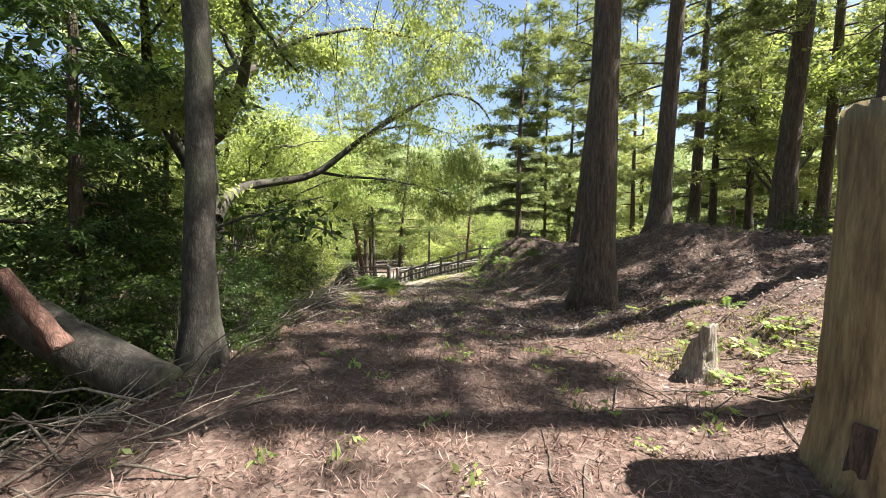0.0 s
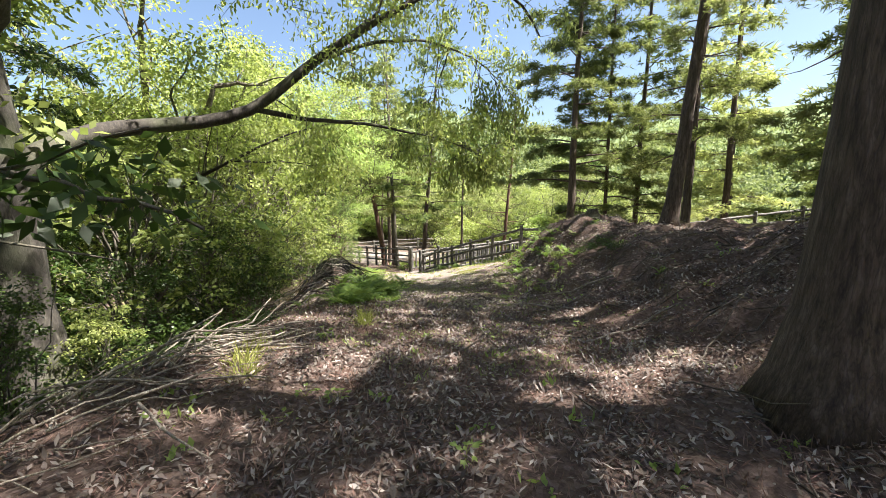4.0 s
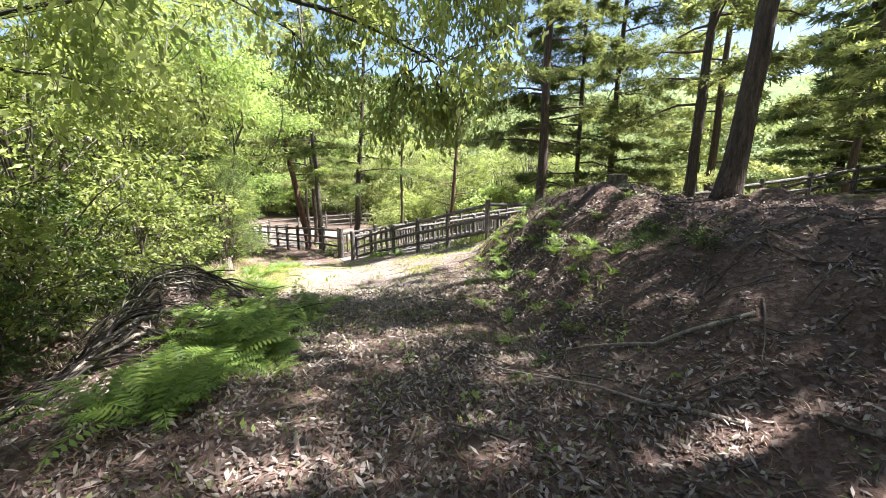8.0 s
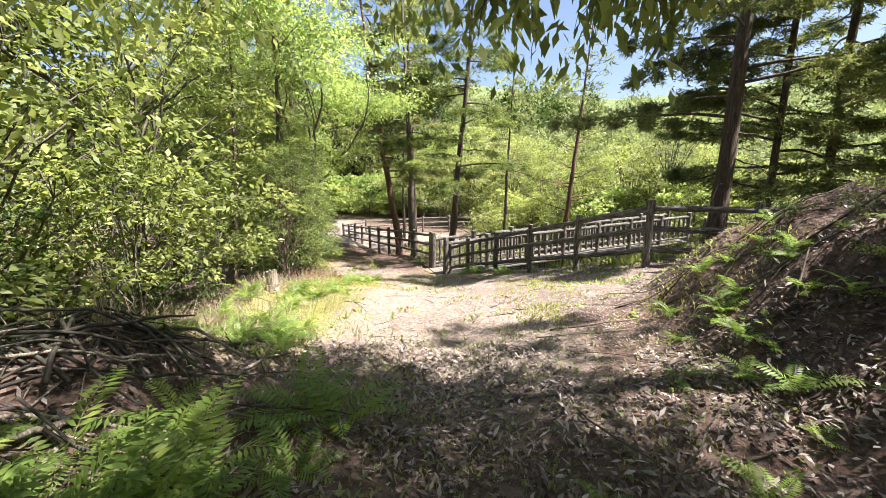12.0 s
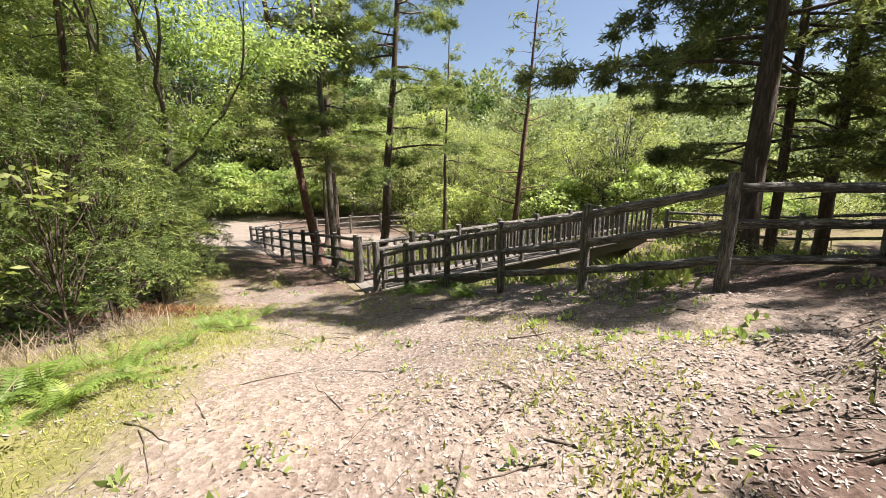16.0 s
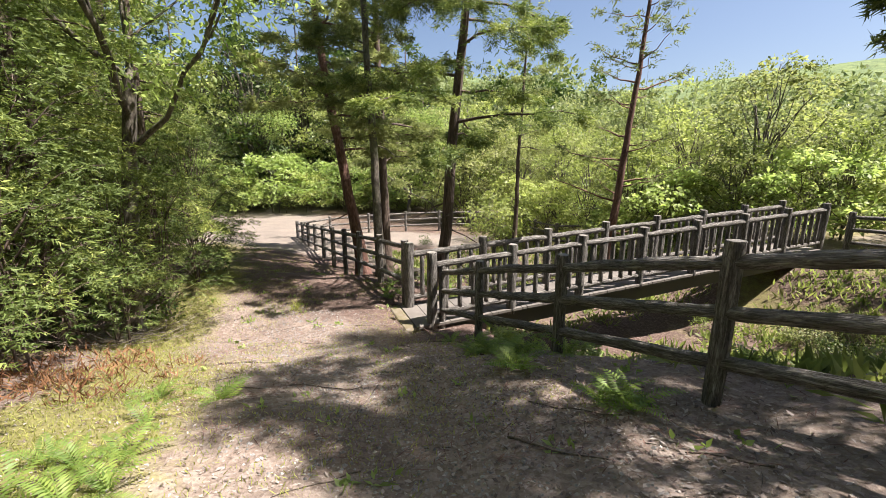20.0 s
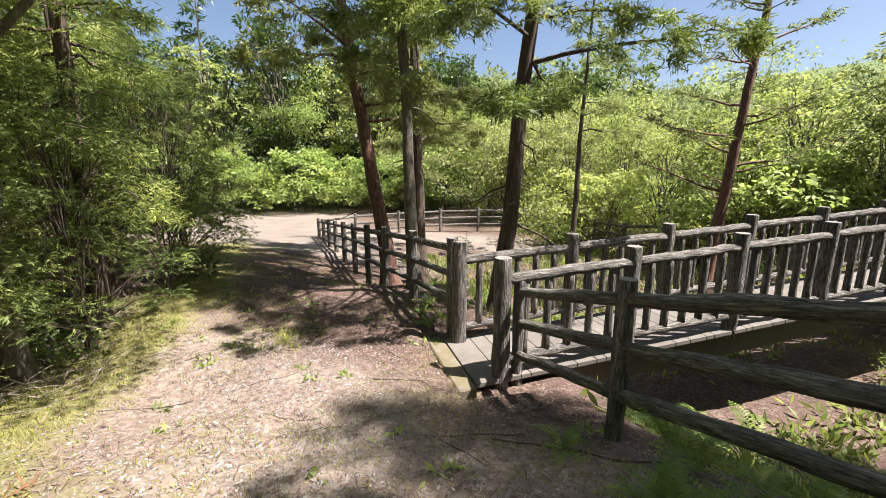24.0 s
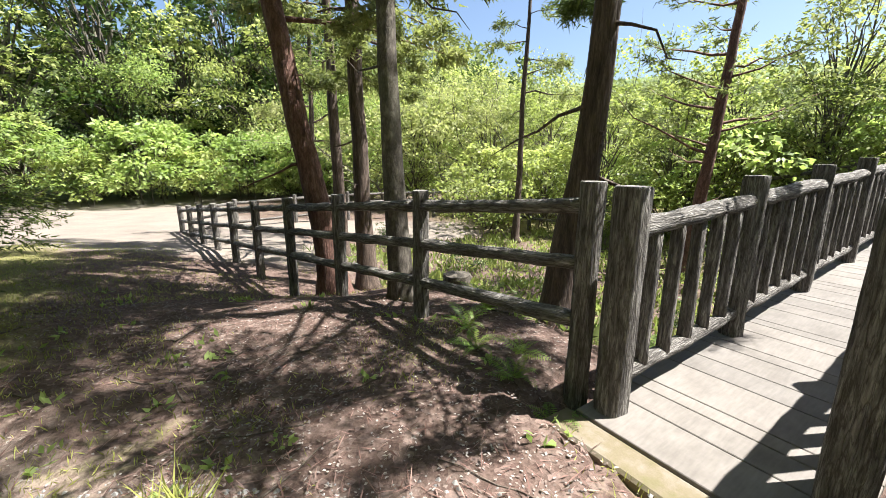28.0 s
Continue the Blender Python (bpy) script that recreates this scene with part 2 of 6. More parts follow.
NEEDLES_DRY, nt, b = nodes_of("fallen_conifer_needles")
geo = nt.nodes.new("ShaderNodeNewGeometry")
nt.links.new(ramp(nt, geo.outputs["Random Per Island"], [(0.0, (0.083, 0.041, 0.032)), (0.5, (0.158, 0.086, 0.069)), (1.0, (0.265, 0.173, 0.146))]), b.inputs["Base Color"])
b.inputs["Roughness"].default_value = 0.85

STONE, nt, b = nodes_of("gravel_stone")
geo = nt.nodes.new("ShaderNodeNewGeometry")
nt.links.new(ramp(nt, geo.outputs["Random Per Island"], [(0.0, (0.10, 0.095, 0.09)), (0.5, (0.22, 0.21, 0.205)), (1.0, (0.31, 0.30, 0.288))]), b.inputs["Base Color"])
b.inputs["Roughness"].default_value = 0.8

# the ground: litter, gravel, moss and meadow, told apart by an attribute of the sheet
GROUND, nt, b = nodes_of("forest_floor")
P = coords(nt, (1, 1, 1), "Object")
att = nt.nodes.new("ShaderNodeAttribute")
att.attribute_name = "zone"
sep = nt.nodes.new("ShaderNodeSeparateColor")
nt.links.new(att.outputs["Color"], sep.inputs[0])


def gnoise(scale, detail=6.0, rough=0.6):
    n = node(nt, "ShaderNodeTexNoise", Scale=scale, Detail=detail, Roughness=rough)
    nt.links.new(P, n.inputs["Vector"])
    return n.outputs[0]


vor = node(nt, "ShaderNodeTexVoronoi", Scale=26.0)
nt.links.new(P, vor.inputs["Vector"])
vsep = nt.nodes.new("ShaderNodeSeparateColor")
nt.links.new(vor.outputs["Color"], vsep.inputs[0])
fine, broad, mid = gnoise(55, 5, 0.7), gnoise(0.9, 4), gnoise(7, 6, 0.7)
litter = ramp(nt, vsep.outputs[0], [(0.0, (0.050, 0.031, 0.025)), (0.55, (0.098, 0.070, 0.058)), (0.85, (0.170, 0.128, 0.109)), (1.0, (0.262, 0.200, 0.176))])
litter = mixc(nt, 0.55, litter, ramp(nt, fine, [(0.3, (0.050, 0.031, 0.025)), (0.7, (0.185, 0.125, 0.105))]))
dry = mixc(nt, 0.5, ramp(nt, vsep.outputs[1], [(0.0, (0.138, 0.103, 0.083)), (0.5, (0.236, 0.188, 0.158)), (1.0, (0.37, 0.315, 0.278))]), ramp(nt, fine, [(0.3, (0.125, 0.094, 0.075)), (0.7, (0.332, 0.272, 0.238))]))
moss = mixc(nt, 0.5, ramp(nt, mid, [(0.3, (0.115, 0.112, 0.04)), (0.7, (0.225, 0.208, 0.078))]), ramp(nt, fine, [(0.3, (0.10, 0.098, 0.036)), (0.7, (0.275, 0.25, 0.11))]))
gravel = mixc(nt, 0.5, ramp(nt, fine, [(0.3, (0.150, 0.128, 0.108)), (0.7, (0.245, 0.215, 0.188))]), ramp(nt, mid, [(0.3, (0.175, 0.137, 0.112)), (0.7, (0.235, 0.205, 0.178))]))


def patchy(w, low=0.25, high=0.75):
    """A weight of the sheet, broken up by noise."""
    a = nt.nodes.new("ShaderNodeMath")
    a.operation = 'MULTIPLY_ADD'
    nt.links.new(mid, a.inputs[0])
    a.inputs[1].default_value = 0.9
    nt.links.new(w, a.inputs[2])
    r = nt.nodes.new("ShaderNodeMapRange")
    r.inputs[1].default_value, r.inputs[2].default_value = low + 0.45, high + 0.45
    nt.links.new(a.outputs[0], r.inputs[0])
    return r.outputs[0]


col = mixc(nt, patchy(sep.outputs[0]), litter, dry)
col = mixc(nt, patchy(sep.outputs[1], 0.3, 0.7), col, moss)
col = mixc(nt, patchy(sep.outputs[2]), col, gravel)
far_n = node(nt, "ShaderNodeTexNoise", Scale=0.16, Detail=10.0, Roughness=0.78)
nt.links.new(P, far_n.inputs["Vector"])
col = mixc(nt, att.outputs["Alpha"], col, ramp(nt, far_n.outputs[0], [(0.3, (0.05, 0.08, 0.035)), (0.5, (0.11, 0.15, 0.06)), (0.72, (0.22, 0.26, 0.10))]))
col = mixc(nt, 1.0, col, ramp(nt, broad, [(0.3, (0.8, 0.8, 0.8)), (0.7, (1.12, 1.1, 1.08))]), 'MULTIPLY')
nt.links.new(col, b.inputs["Base Color"])
b.inputs["Roughness"].default_value = 0.95
b.inputs["Specular IOR Level"].default_value = 0.2
bumped(nt, b, mixc(nt, 0.5, fine, vor.outputs["Distance"]), 0.8, 0.03)

# ---- mesh helpers ----
def mesh_quads(name, quads, mats):
    """One mesh of loose leaves, from an array n x 4 x 3 or n x 3 x 3."""
    q = np.asarray(quads, dtype=np.float32)
    n, k = q.shape[:2]
    me = bpy.data.meshes.new(name)
    me.vertices.add(n * k)
    me.vertices.foreach_set("co", q.reshape(-1))
    me.loops.add(n * k)
    me.loops.foreach_set("vertex_index", np.arange(n * k, dtype=np.int32))
    me.polygons.add(n)
    me.polygons.foreach_set("loop_start", np.arange(0, n * k, k, dtype=np.int32))
    me.polygons.foreach_set("loop_total", np.full(n, k, dtype=np.int32))
    for m in mats:
        me.materials.append(m)
    me.update(calc_edges=True)
    return me


class Build:
    """Collects tubes and faces for one mesh."""

    def __init__(self):
        self.v, self.f, self.n = [], [], 0

    def tube(self, pts, radii, seg=8, rough=0.0, cap=True, seed=0, flute=0):
        pts = np.asarray(pts, float)
        k = len(pts)
        radii = np.broadcast_to(np.asarray(radii, float), (k,))
        tan = np.gradient(pts, axis=0)
        tan /= np.linalg.norm(tan, axis=1)[:, None] + 1e-9
        ref = np.array([0, 0, 1.0]) if abs(tan[0][2]) < 0.9 else np.array([1.0, 0, 0])
        ang = np.linspace(0, 2 * np.pi, seg, endpoint=False)
        r2 = np.random.default_rng(seed + 11)
        fold = r2.normal(0, 1, (k, seg))
        fold = (fold + np.roll(fold, 1, 0) * 1.5 + np.roll(fold, 2, 0)) / 2.1
        ph = r2.uniform(0, 6.28)
        for i in range(k):
            u = np.cross(tan[i], ref)
            u /= np.linalg.norm(u) + 1e-9
            w = np.cross(tan[i], u)
            rr = radii[i] * (1 + rough * fold[i])
            if flute:
                low = max(0.0, 1 - i / (k * 0.22))
                rr = rr * (1 + 0.28 * low * np.abs(np.sin(ang * 2.5 + ph)) + flute * np.sin(ang * 5 + ph))
            self.v.append(pts[i] + np.outer(np.cos(ang) * rr, u) + np.outer(np.sin(ang) * rr, w))
        b0 = self.n
        for i in range(k - 1):
            for j in range(seg):
                a, c = b0 + i * seg + j, b0 + i * seg + (j + 1) % seg
                self.f.append((a, c, c + seg, a + seg))
        self.n += k * seg
        if cap:
            self.f.append(tuple(b0 + j for j in range(seg))[::-1])
            self.f.append(tuple(b0 + (k - 1) * seg + j for j in range(seg)))
        return self

    def mesh(self, name, mats, smooth=True):
        me = bpy.data.meshes.new(name)
        vs = np.concatenate(self.v) if self.v else np.zeros((0, 3))
        me.from_pydata(vs.tolist(), [], self.f)
        for m in mats:
            me.materials.append(m)
        if smooth:
            me.polygons.foreach_set("use_smooth", np.ones(len(me.polygons), dtype=bool))
        me.update()
        return me


def child(name, me, parent, m=None, label=""):
    ob = new(name, me)
    ob.parent = parent
    if m is not None:
        ob.matrix_basis = m
    if label:
        tagged(ob, label)
    return ob


def root(name, m, label, category, group="", kind=""):
    ob = new(name)
    ob.empty_display_size = 0.2
    ob.matrix_basis = m
    return tagged(ob, label, category, group, kind)


def unit(a):
    return a / (np.linalg.norm(a, axis=-1, keepdims=True) + 1e-9)


def leaf_quads(pos, way, length, width, r, droop=0.0):
    """Leaves as pointed quads: from pos along way, at a random turn about it."""
    n = len(pos)
    d = unit(way + r.normal(0, 0.45, (n, 3)) + np.array([0, 0, -droop]))
    side = unit(np.cross(d, r.normal(0, 0.75, (n, 3)) + np.array([0, 0, 0.9])))
    L = (length * r.uniform(0.65, 1.2, n))[:, None]
    W = (width * r.uniform(0.7, 1.2, n))[:, None]
    up = np.cross(side, d)
    mid = pos + d * L * 0.45 + up * L * 0.06
    return np.stack([pos, mid + side * W * 0.5, pos + d * L, mid - side * W * 0.5], 1)


def blades(pos, way, length, width, r, droop=0.0):
    """Needle sprays and blades as slim triangles."""
    n = len(pos)
    d = unit(way + r.normal(0, 0.3, (n, 3)) + np.array([0, 0, -droop]))
    side = unit(np.cross(d, r.normal(0, 1, (n, 3)))) * (width * 0.5 * r.uniform(0.7, 1.3, n))[:, None]
    return np.stack([pos - side, pos + side, pos + d * (length * r.uniform(0.6, 1.25, n))[:, None]], 1)


# ---- the lie of the land ----
ROW_Y = np.array([-30, 2.2, 4.3, 5.8, 7.9, 9.5, 11.0, 12.2, 13.0, 14.8, 16.0, 17.2, 18.4, 19.2, 20.9, 21.8, 22.6, 23.3, 24.0, 27.3, 31.0, 36.0, 44.0, 60.0])
ROW_X = np.array([0.6, 0.9, 1.1, 1.05, 0.7, 0.5, 0.3, 0.2, 0.0, -0.4, -0.6, -0.8, -1.1, -1.3, -1.95, -2.4, -3.3, -4.0, -4.4, -6.6, -9.5, -13.5, -20.0, -28.0])
ROW_Z = np.array([-0.3, -0.55, -0.57, -0.62, -0.75, -0.83, -0.98, -1.10, -1.22, -1.45, -1.62, -1.73, -1.85, -2.0, -2.38, -2.6, -2.86, -3.08, -3.24, -3.32, -3.6, -4.15, -4.5, -4.6])
BX, BY, BZ = -3.415, 25.95, -3.29      # far newel of the bridge
BA, BS, BSLOPE = radians(33.0), 1.5, 0.045
BU = np.array([math.cos(BA), math.sin(BA)])
BN = np.array([-BU[1], BU[0]])


def smooth(a, b, x):
    t = np.clip((x - a) / (b - a), 0, 1)
    return t * t * (3 - 2 * t)


_t = np.random.default_rng(3).uniform(-1, 1, (64, 64))


def lattice(x, y):
    xi, yi = np.floor(x).astype(int), np.floor(y).astype(int)
    fx, fy = x - xi, y - yi
    fx, fy = fx * fx * (3 - 2 * fx), fy * fy * (3 - 2 * fy)
    g = lambda i, j: _t[i % 64, j % 64]
    return (g(xi, yi) * (1 - fx) + g(xi + 1, yi) * fx) * (1 - fy) + (g(xi, yi + 1) * (1 - fx) + g(xi + 1, yi + 1) * fx) * fy


def land(x, y, fine=True):
    x, y = np.asarray(x, float), np.asarray(y, float)
    xc, zc = np.interp(y, ROW_Y, ROW_X), np.interp(y, ROW_Y, ROW_Z)
    d = x - xc
    # gentle rise to the right of the walk in the clearing, wooded bank before it
    rise = 0.20 * np.clip(d, 0, 4.5) * smooth(13.5, 16, y) * (1 - smooth(22.5, 25.5, y)) + 1.0 * smooth(8, 12, x) * smooth(16, 19, y) * (1 - smooth(22, 27, y))
    start = np.interp(y, [0, 5, 9.5, 13, 15.8, 18], [1.2, 1.0, 1.7, 0.9, 1.2, 1.6])
    width = np.interp(y, [0, 5, 9.5, 13, 15.8, 18], [6.0, 5.6, 4.3, 3.8, 2.2, 1.6])
    crest = np.interp(y, [-10, 3, 6, 8, 10.6, 12.2, 13, 15.8, 17.0, 17.7, 18.6, 19.0, 21, 23], [0.3, 0.25, 0.28, 0.32, 0.42, 0.15, -0.1, -0.1, -0.05, -0.5, -1.4, -1.7, -3.0, -7.0])
    z = zc + np.maximum(rise, np.maximum(crest - zc, 0) * smooth(0, 1, (d - start) / width))
    z = z + 0.28 * np.exp(-((x - 5.6) / 1.3) ** 2 - ((y - 10.9) / 1.2) ** 2) + 0.16 * np.exp(-((x - 4.1) / 0.9) ** 2 - ((y - 13.3) / 0.8) ** 2) + 0.22 * np.exp(-((x - 3.0) / 0.7) ** 2 - ((y - 16.0) / 0.9) ** 2)
    # falls away on the left in the first half, a ledge further on
    edge = np.interp(y, [0, 5, 9, 12, 15, 18, 22, 26, 32], [-2.4, -2.4, -2.1, -1.9, -2.4, -2.7, -3.6, -4.4, -5.5])
    deep = np.interp(y, [0, 10, 15, 18, 22, 26, 34], [3.2, 2.6, 1.2, 0.8, 0.6, 0.35, 0.2])
    z = z - deep * smooth(0, 6.0, edge - d) - 0.25 * smooth(0, 0.8, edge - d) * (1 - smooth(16, 20, y))
    # root-bound hump on the left edge
    z = z + 0.58 * np.exp(-((x + 2.55) / 0.55) ** 2 - ((y - 14.4) / 1.1) ** 2) + 0.12 * np.exp(-((x + 1.6) / 0.7) ** 2 - ((y - 8.6) / 1.0) ** 2)
    # gully under the bridge, and the ground that its far end rests on
    bx, by = x - BX, y - BY
    s, n = bx * BU[0] + by * BU[1], bx * BN[0] + by * BN[1]
    gul = smooth(0.3, 3.0, s) * (1 - smooth(8.0, 11.5, s))
    gul = gul * smooth(-6.5, -1.8, n) * (1 - smooth(9, 14, n))
    low = -4.5
    z = z * (1 - gul) + np.minimum(z, low) * gul
    far = smooth(7.5, 11.0, s) * (1 - smooth(3.0, 9.0, n)) * smooth(-9, -6, n) * (1 - smooth(24, 40, s))
    z = z * (1 - far) + (-3.05 + 0.02 * np.clip(s - 10, 0, 30)) * far
    back = smooth(2.6, 5, n) * smooth(-4, 2, s) * (1 - smooth(16, 22, s))
    z = z * (1 - back) + np.minimum(z, -4.2 - 0.0 * n) * back
    bed = (1 - smooth(0.62, 0.95, np.abs(n + 0.44))) * smooth(-0.42, -0.34, s) * (1 - smooth(11, 13, s))
    z = z * (1 - bed) + np.minimum(z, BZ - 0.12 + BSLOPE * 0.8 * np.clip(s, 0, 12)) * bed
    # the valley floor and the hills round it
    r = np.hypot(x + 1, y - 18)
    z = z + 9.0 * smooth(40, 75, r) * smooth(0.2, 0.9, np.sin(np.arctan2(y - 18, x + 1) * 1.0 + 0.15)) * smooth(-0.2, 0.3, (y - 18) / (r + 1)) * (1 - smooth(4, 22, x) * 0.85)
    z = z + 12 * smooth(60, 160, r) + 40 * smooth(150, 420, r) + 30 * smooth(160, 420, r) * lattice(x / 110 + 5, y / 110)
    amp = 1 - smooth(35, 60, r)
    if fine:
        z = z + amp * (0.035 * lattice(x * 1.3, y * 1.3) + 0.022 * lattice(x * 3.7 + 9, y * 3.7) + 0.010 * lattice(x * 11, y * 11 + 3))
        rough = smooth(1.2, 3.0, np.abs(d)) * (1 - smooth(17, 20, y))
        z = z + amp * rough * (0.12 * lattice(x * 2.1 + 4, y * 2.1) + 0.075 * lattice(x * 5.3, y * 5.3 + 7))
    z = z + (1 - amp) * 1.2 * lattice(x / 9, y / 9)
    return z


def L(x, y):
    return float(land(np.array([x]), np.array([y]))[0])


def axis_cuts(lo, hi, step, ends):
    a = list(np.arange(lo, hi, step))
    s, v = step, lo
    left = []
    while v > ends[0]:
        s *= 1.16
        v -= s
        left.append(v)
    s, v = step, a[-1]
    right = []
    while v < ends[1]:
        s *= 1.16
        v += s
        right.append(v)
    return np.array(left[::-1] + a + right)


gx, gy = axis_cuts(-8.0, 7.0, 0.1, (-2600, 2600)), axis_cuts(1.0, 29.0, 0.1, (-2600, 2600))
GX, GY = np.meshgrid(gx, gy)
GZ = land(GX, GY)
nx, ny = len(gx), len(gy)
me = bpy.data.meshes.new("ground")
me.vertices.add(nx * ny)
me.vertices.foreach_set("co", np.stack([GX, GY, GZ], -1).astype(np.float32).reshape(-1))
ii = (np.arange(ny - 1)[:, None] * nx + np.arange(nx - 1)[None, :]).reshape(-1)
quad = np.stack([ii, ii + 1, ii + nx + 1, ii + nx], 1).astype(np.int32)
me.loops.add(len(quad) * 4)
me.loops.foreach_set("vertex_index", quad.reshape(-1))
me.polygons.add(len(quad))
me.polygons.foreach_set("loop_start", np.arange(0, len(quad) * 4, 4, dtype=np.int32))
me.polygons.foreach_set("loop_total", np.full(len(quad), 4, dtype=np.int32))
me.polygons.foreach_set("use_smooth", np.ones(len(quad), dtype=bool))
me.update(calc_edges=True)
sB, nB = (GX - BX) * BU[0] + (GY - BY) * BU[1], (GX - BX) * BN[0] + (GY - BY) * BN[1]
DC = GX - np.interp(GY, ROW_Y, ROW_X)
clear = smooth(14.3, 16.0, GY) * (1 - smooth(30, 34, GY))
w_dry = clear * (1 - smooth(2.5, 4.5, np.abs(DC))) * (0.75 + 0.2 * lattice(GX * 0.8, GY * 0.8))
w_dry = w_dry * (1 - smooth(0.9, 1.6, DC) * (1 - smooth(17.0, 18.0, GY))) * (1 - 0.75 * smooth(24.2, 25.6, GY + 0.35 * GX + 1.6))
w_moss = clear * np.exp(-((DC + 2.25) / (0.95 - 0.22 * smooth(19.5, 22.0, GY))) ** 2) * 0.95 + 0.5 * clear * (1 - 0.35 * smooth(20.0, 22.5, GY)) * smooth(-0.05, 0.65, lattice(GX * 0.9 + 7, GY * 0.9)) + 0.3 * smooth(30, 36, GY) + 0.3 * smooth(6.0, 9.0, sB) * (1 - smooth(20, 26, sB)) * smooth(-9, -6, nB) * (1 - smooth(14, 18, nB))
road = smooth(30.5, 33.0, GY) * (1 - smooth(5.0, 7.5, np.abs(DC + 1.5))) * (1 - smooth(48, 60, GY))
walkway = 0.6 * smooth(10.6, 11.2, sB) * (1 - smooth(0.5, 1.0, np.abs(nB + 0.44))) * (1 - smooth(26, 32, sB))
spur = (1 - smooth(1.2, 2.0, np.abs(GY - 38.5))) * smooth(-12, -10, GX) * (1 - smooth(-4, -2, GX))
w_gravel = np.clip(road + walkway + spur, 0, 1)
grass = smooth(34, 44, np.hypot(GX + 1, GY - 18))
zone = np.stack([np.clip(w_dry, 0, 1), np.clip(w_moss, 0, 1), w_gravel * (1 - grass * 0.7), grass], -1).astype(np.float32)
at = me.color_attributes.new("zone", 'FLOAT_COLOR', 'POINT')
at.data.foreach_set("color", zone.reshape(-1))
me.materials.append(GROUND)
ground = tagged(new("ground", me), "sloping forest ground with leaf litter, moss and gravel", "ground", kind="structure")


# ---- trees ----
def conifer(name, x, y, h, r, lean=(0, 0), first=5.0, spread=2.4, seed=0, bark=None, foliage=None, dens=1.0, label="", seg=10, tuft=0.16, every=0.42, sag=0.15, bare=0.3, flare=0.55, taper=0.0):
    """A straight conifer: trunk, limbs in uneven tiers, sprays of needles along them."""
    q = np.random.default_rng(seed)
    z0 = L(x, y) - 0.08
    top = root(name, pose(x, y, z0), label, "tree", "conifers")
    k = 26
    hs = np.linspace(0, 1, k) ** 1.35 * h
    bend = np.cumsum(q.normal(0, 0.012, (k, 2)), 0)
    cx, cy = lean[0] * hs / h * 1.0 + bend[:, 0], lean[1] * hs / h + bend[:, 1]
    rad = r * (1 - 0.86 * (hs / h) ** 0.9) * (1 + flare * np.exp(-hs / (r * 1.4 + 0.05)))
    B = Build().tube(np.stack([cx, cy, hs], 1), rad, max(seg, 14 if r > 0.18 else 9), 0.035, True, seed, 0.025)
    LB, quads = B, []
    z = first * 0.55
    while z < h - 0.4:
        live = z > first
        f = (h - z) / max(h - first, 1)
        ln = spread * min(1.0, f ** 0.65) * q.uniform(0.6, 1.15) * (1 - taper * max(0.0, 1 - (z - first) / 3.5)) if live else q.uniform(0.3, 1.0)
        a = q.uniform(0, 6.283)
        rise = q.uniform(-0.05, 0.28) if live else q.uniform(-0.35, 0.05)
        bx, by = np.interp(z, hs, cx), np.interp(z, hs, cy)
        t = np.linspace(0, 1, 6)
        px = np.stack([bx + np.cos(a) * ln * t, by + np.sin(a) * ln * t, z + ln * (rise * t - sag * t * t)], 1)
        px[1:] += q.normal(0, 0.03, (5, 3))
        br = min(0.035, np.interp(z, hs, rad) * 0.45) * (0.35 + 0.65 * min(1, ln / 2))
        LB.tube(px, br * (1 - 0.85 * t), 4, 0, False)
        if live:
            high = z > first + 6.0                         # coarser where it is far overhead
            m = int(ln * 44 * dens * (0.32 if high else 1.0))
            tuft_here = tuft * (1.72 if high else 1.0)
            tt = bare + (1 - bare) * q.uniform(0, 1, m) ** 0.8
            tt = np.clip(tt + 0.07 * np.sin(tt * ln * 9.0 + a), 0, 1)
            c = np.stack([np.interp(tt, t, px[:, i]) for i in range(3)], 1)
            wide = 0.5 * ln * (1.08 - tt) * q.uniform(-1, 1, m)
            c += np.stack([-np.sin(a) * wide, np.cos(a) * wide, -np.abs(wide) * sag + q.normal(0, 0.05, m)], 1)
            per = 14 if tuft < 0.1 else 9
            twig = unit(np.stack([np.cos(a) - np.sin(a) * np.sign(wide) * 0.9, np.sin(a) + np.cos(a) * np.sign(wide) * 0.9, np.full(m, -sag * 1.3)], 1) + q.normal(0, 0.38, (m, 3)))
            along = np.repeat(twig, per, 0)
            pos = np.repeat(c, per, 0) + along * (q.uniform(-0.2, 1.15, (m * per, 1)) * tuft_here * 1.3) + q.normal(0, 0.02, (m * per, 3))
            out = unit(np.cross(along, q.normal(0, 0.6, (m * per, 3)) + np.array([0, 0, 1.0]))) * np.sign(q.normal(0, 1, (m * per, 1)))
            quads.append(blades(pos, along * 0.75 + out, tuft_here * 0.85, tuft_here * (0.15 if tuft < 0.15 else 0.19), q, 0.15))
        z += every * q.uniform(0.35, 1.3) * (1.0 if live else 1.6)
    child("trunk", B.mesh(name + "_trunk", [bark or BARK_RED]), top)
    if quads:
        child("crown", mesh_quads(name + "_crown", np.concatenate(quads), [foliage or NEEDLE]), top)
    return top


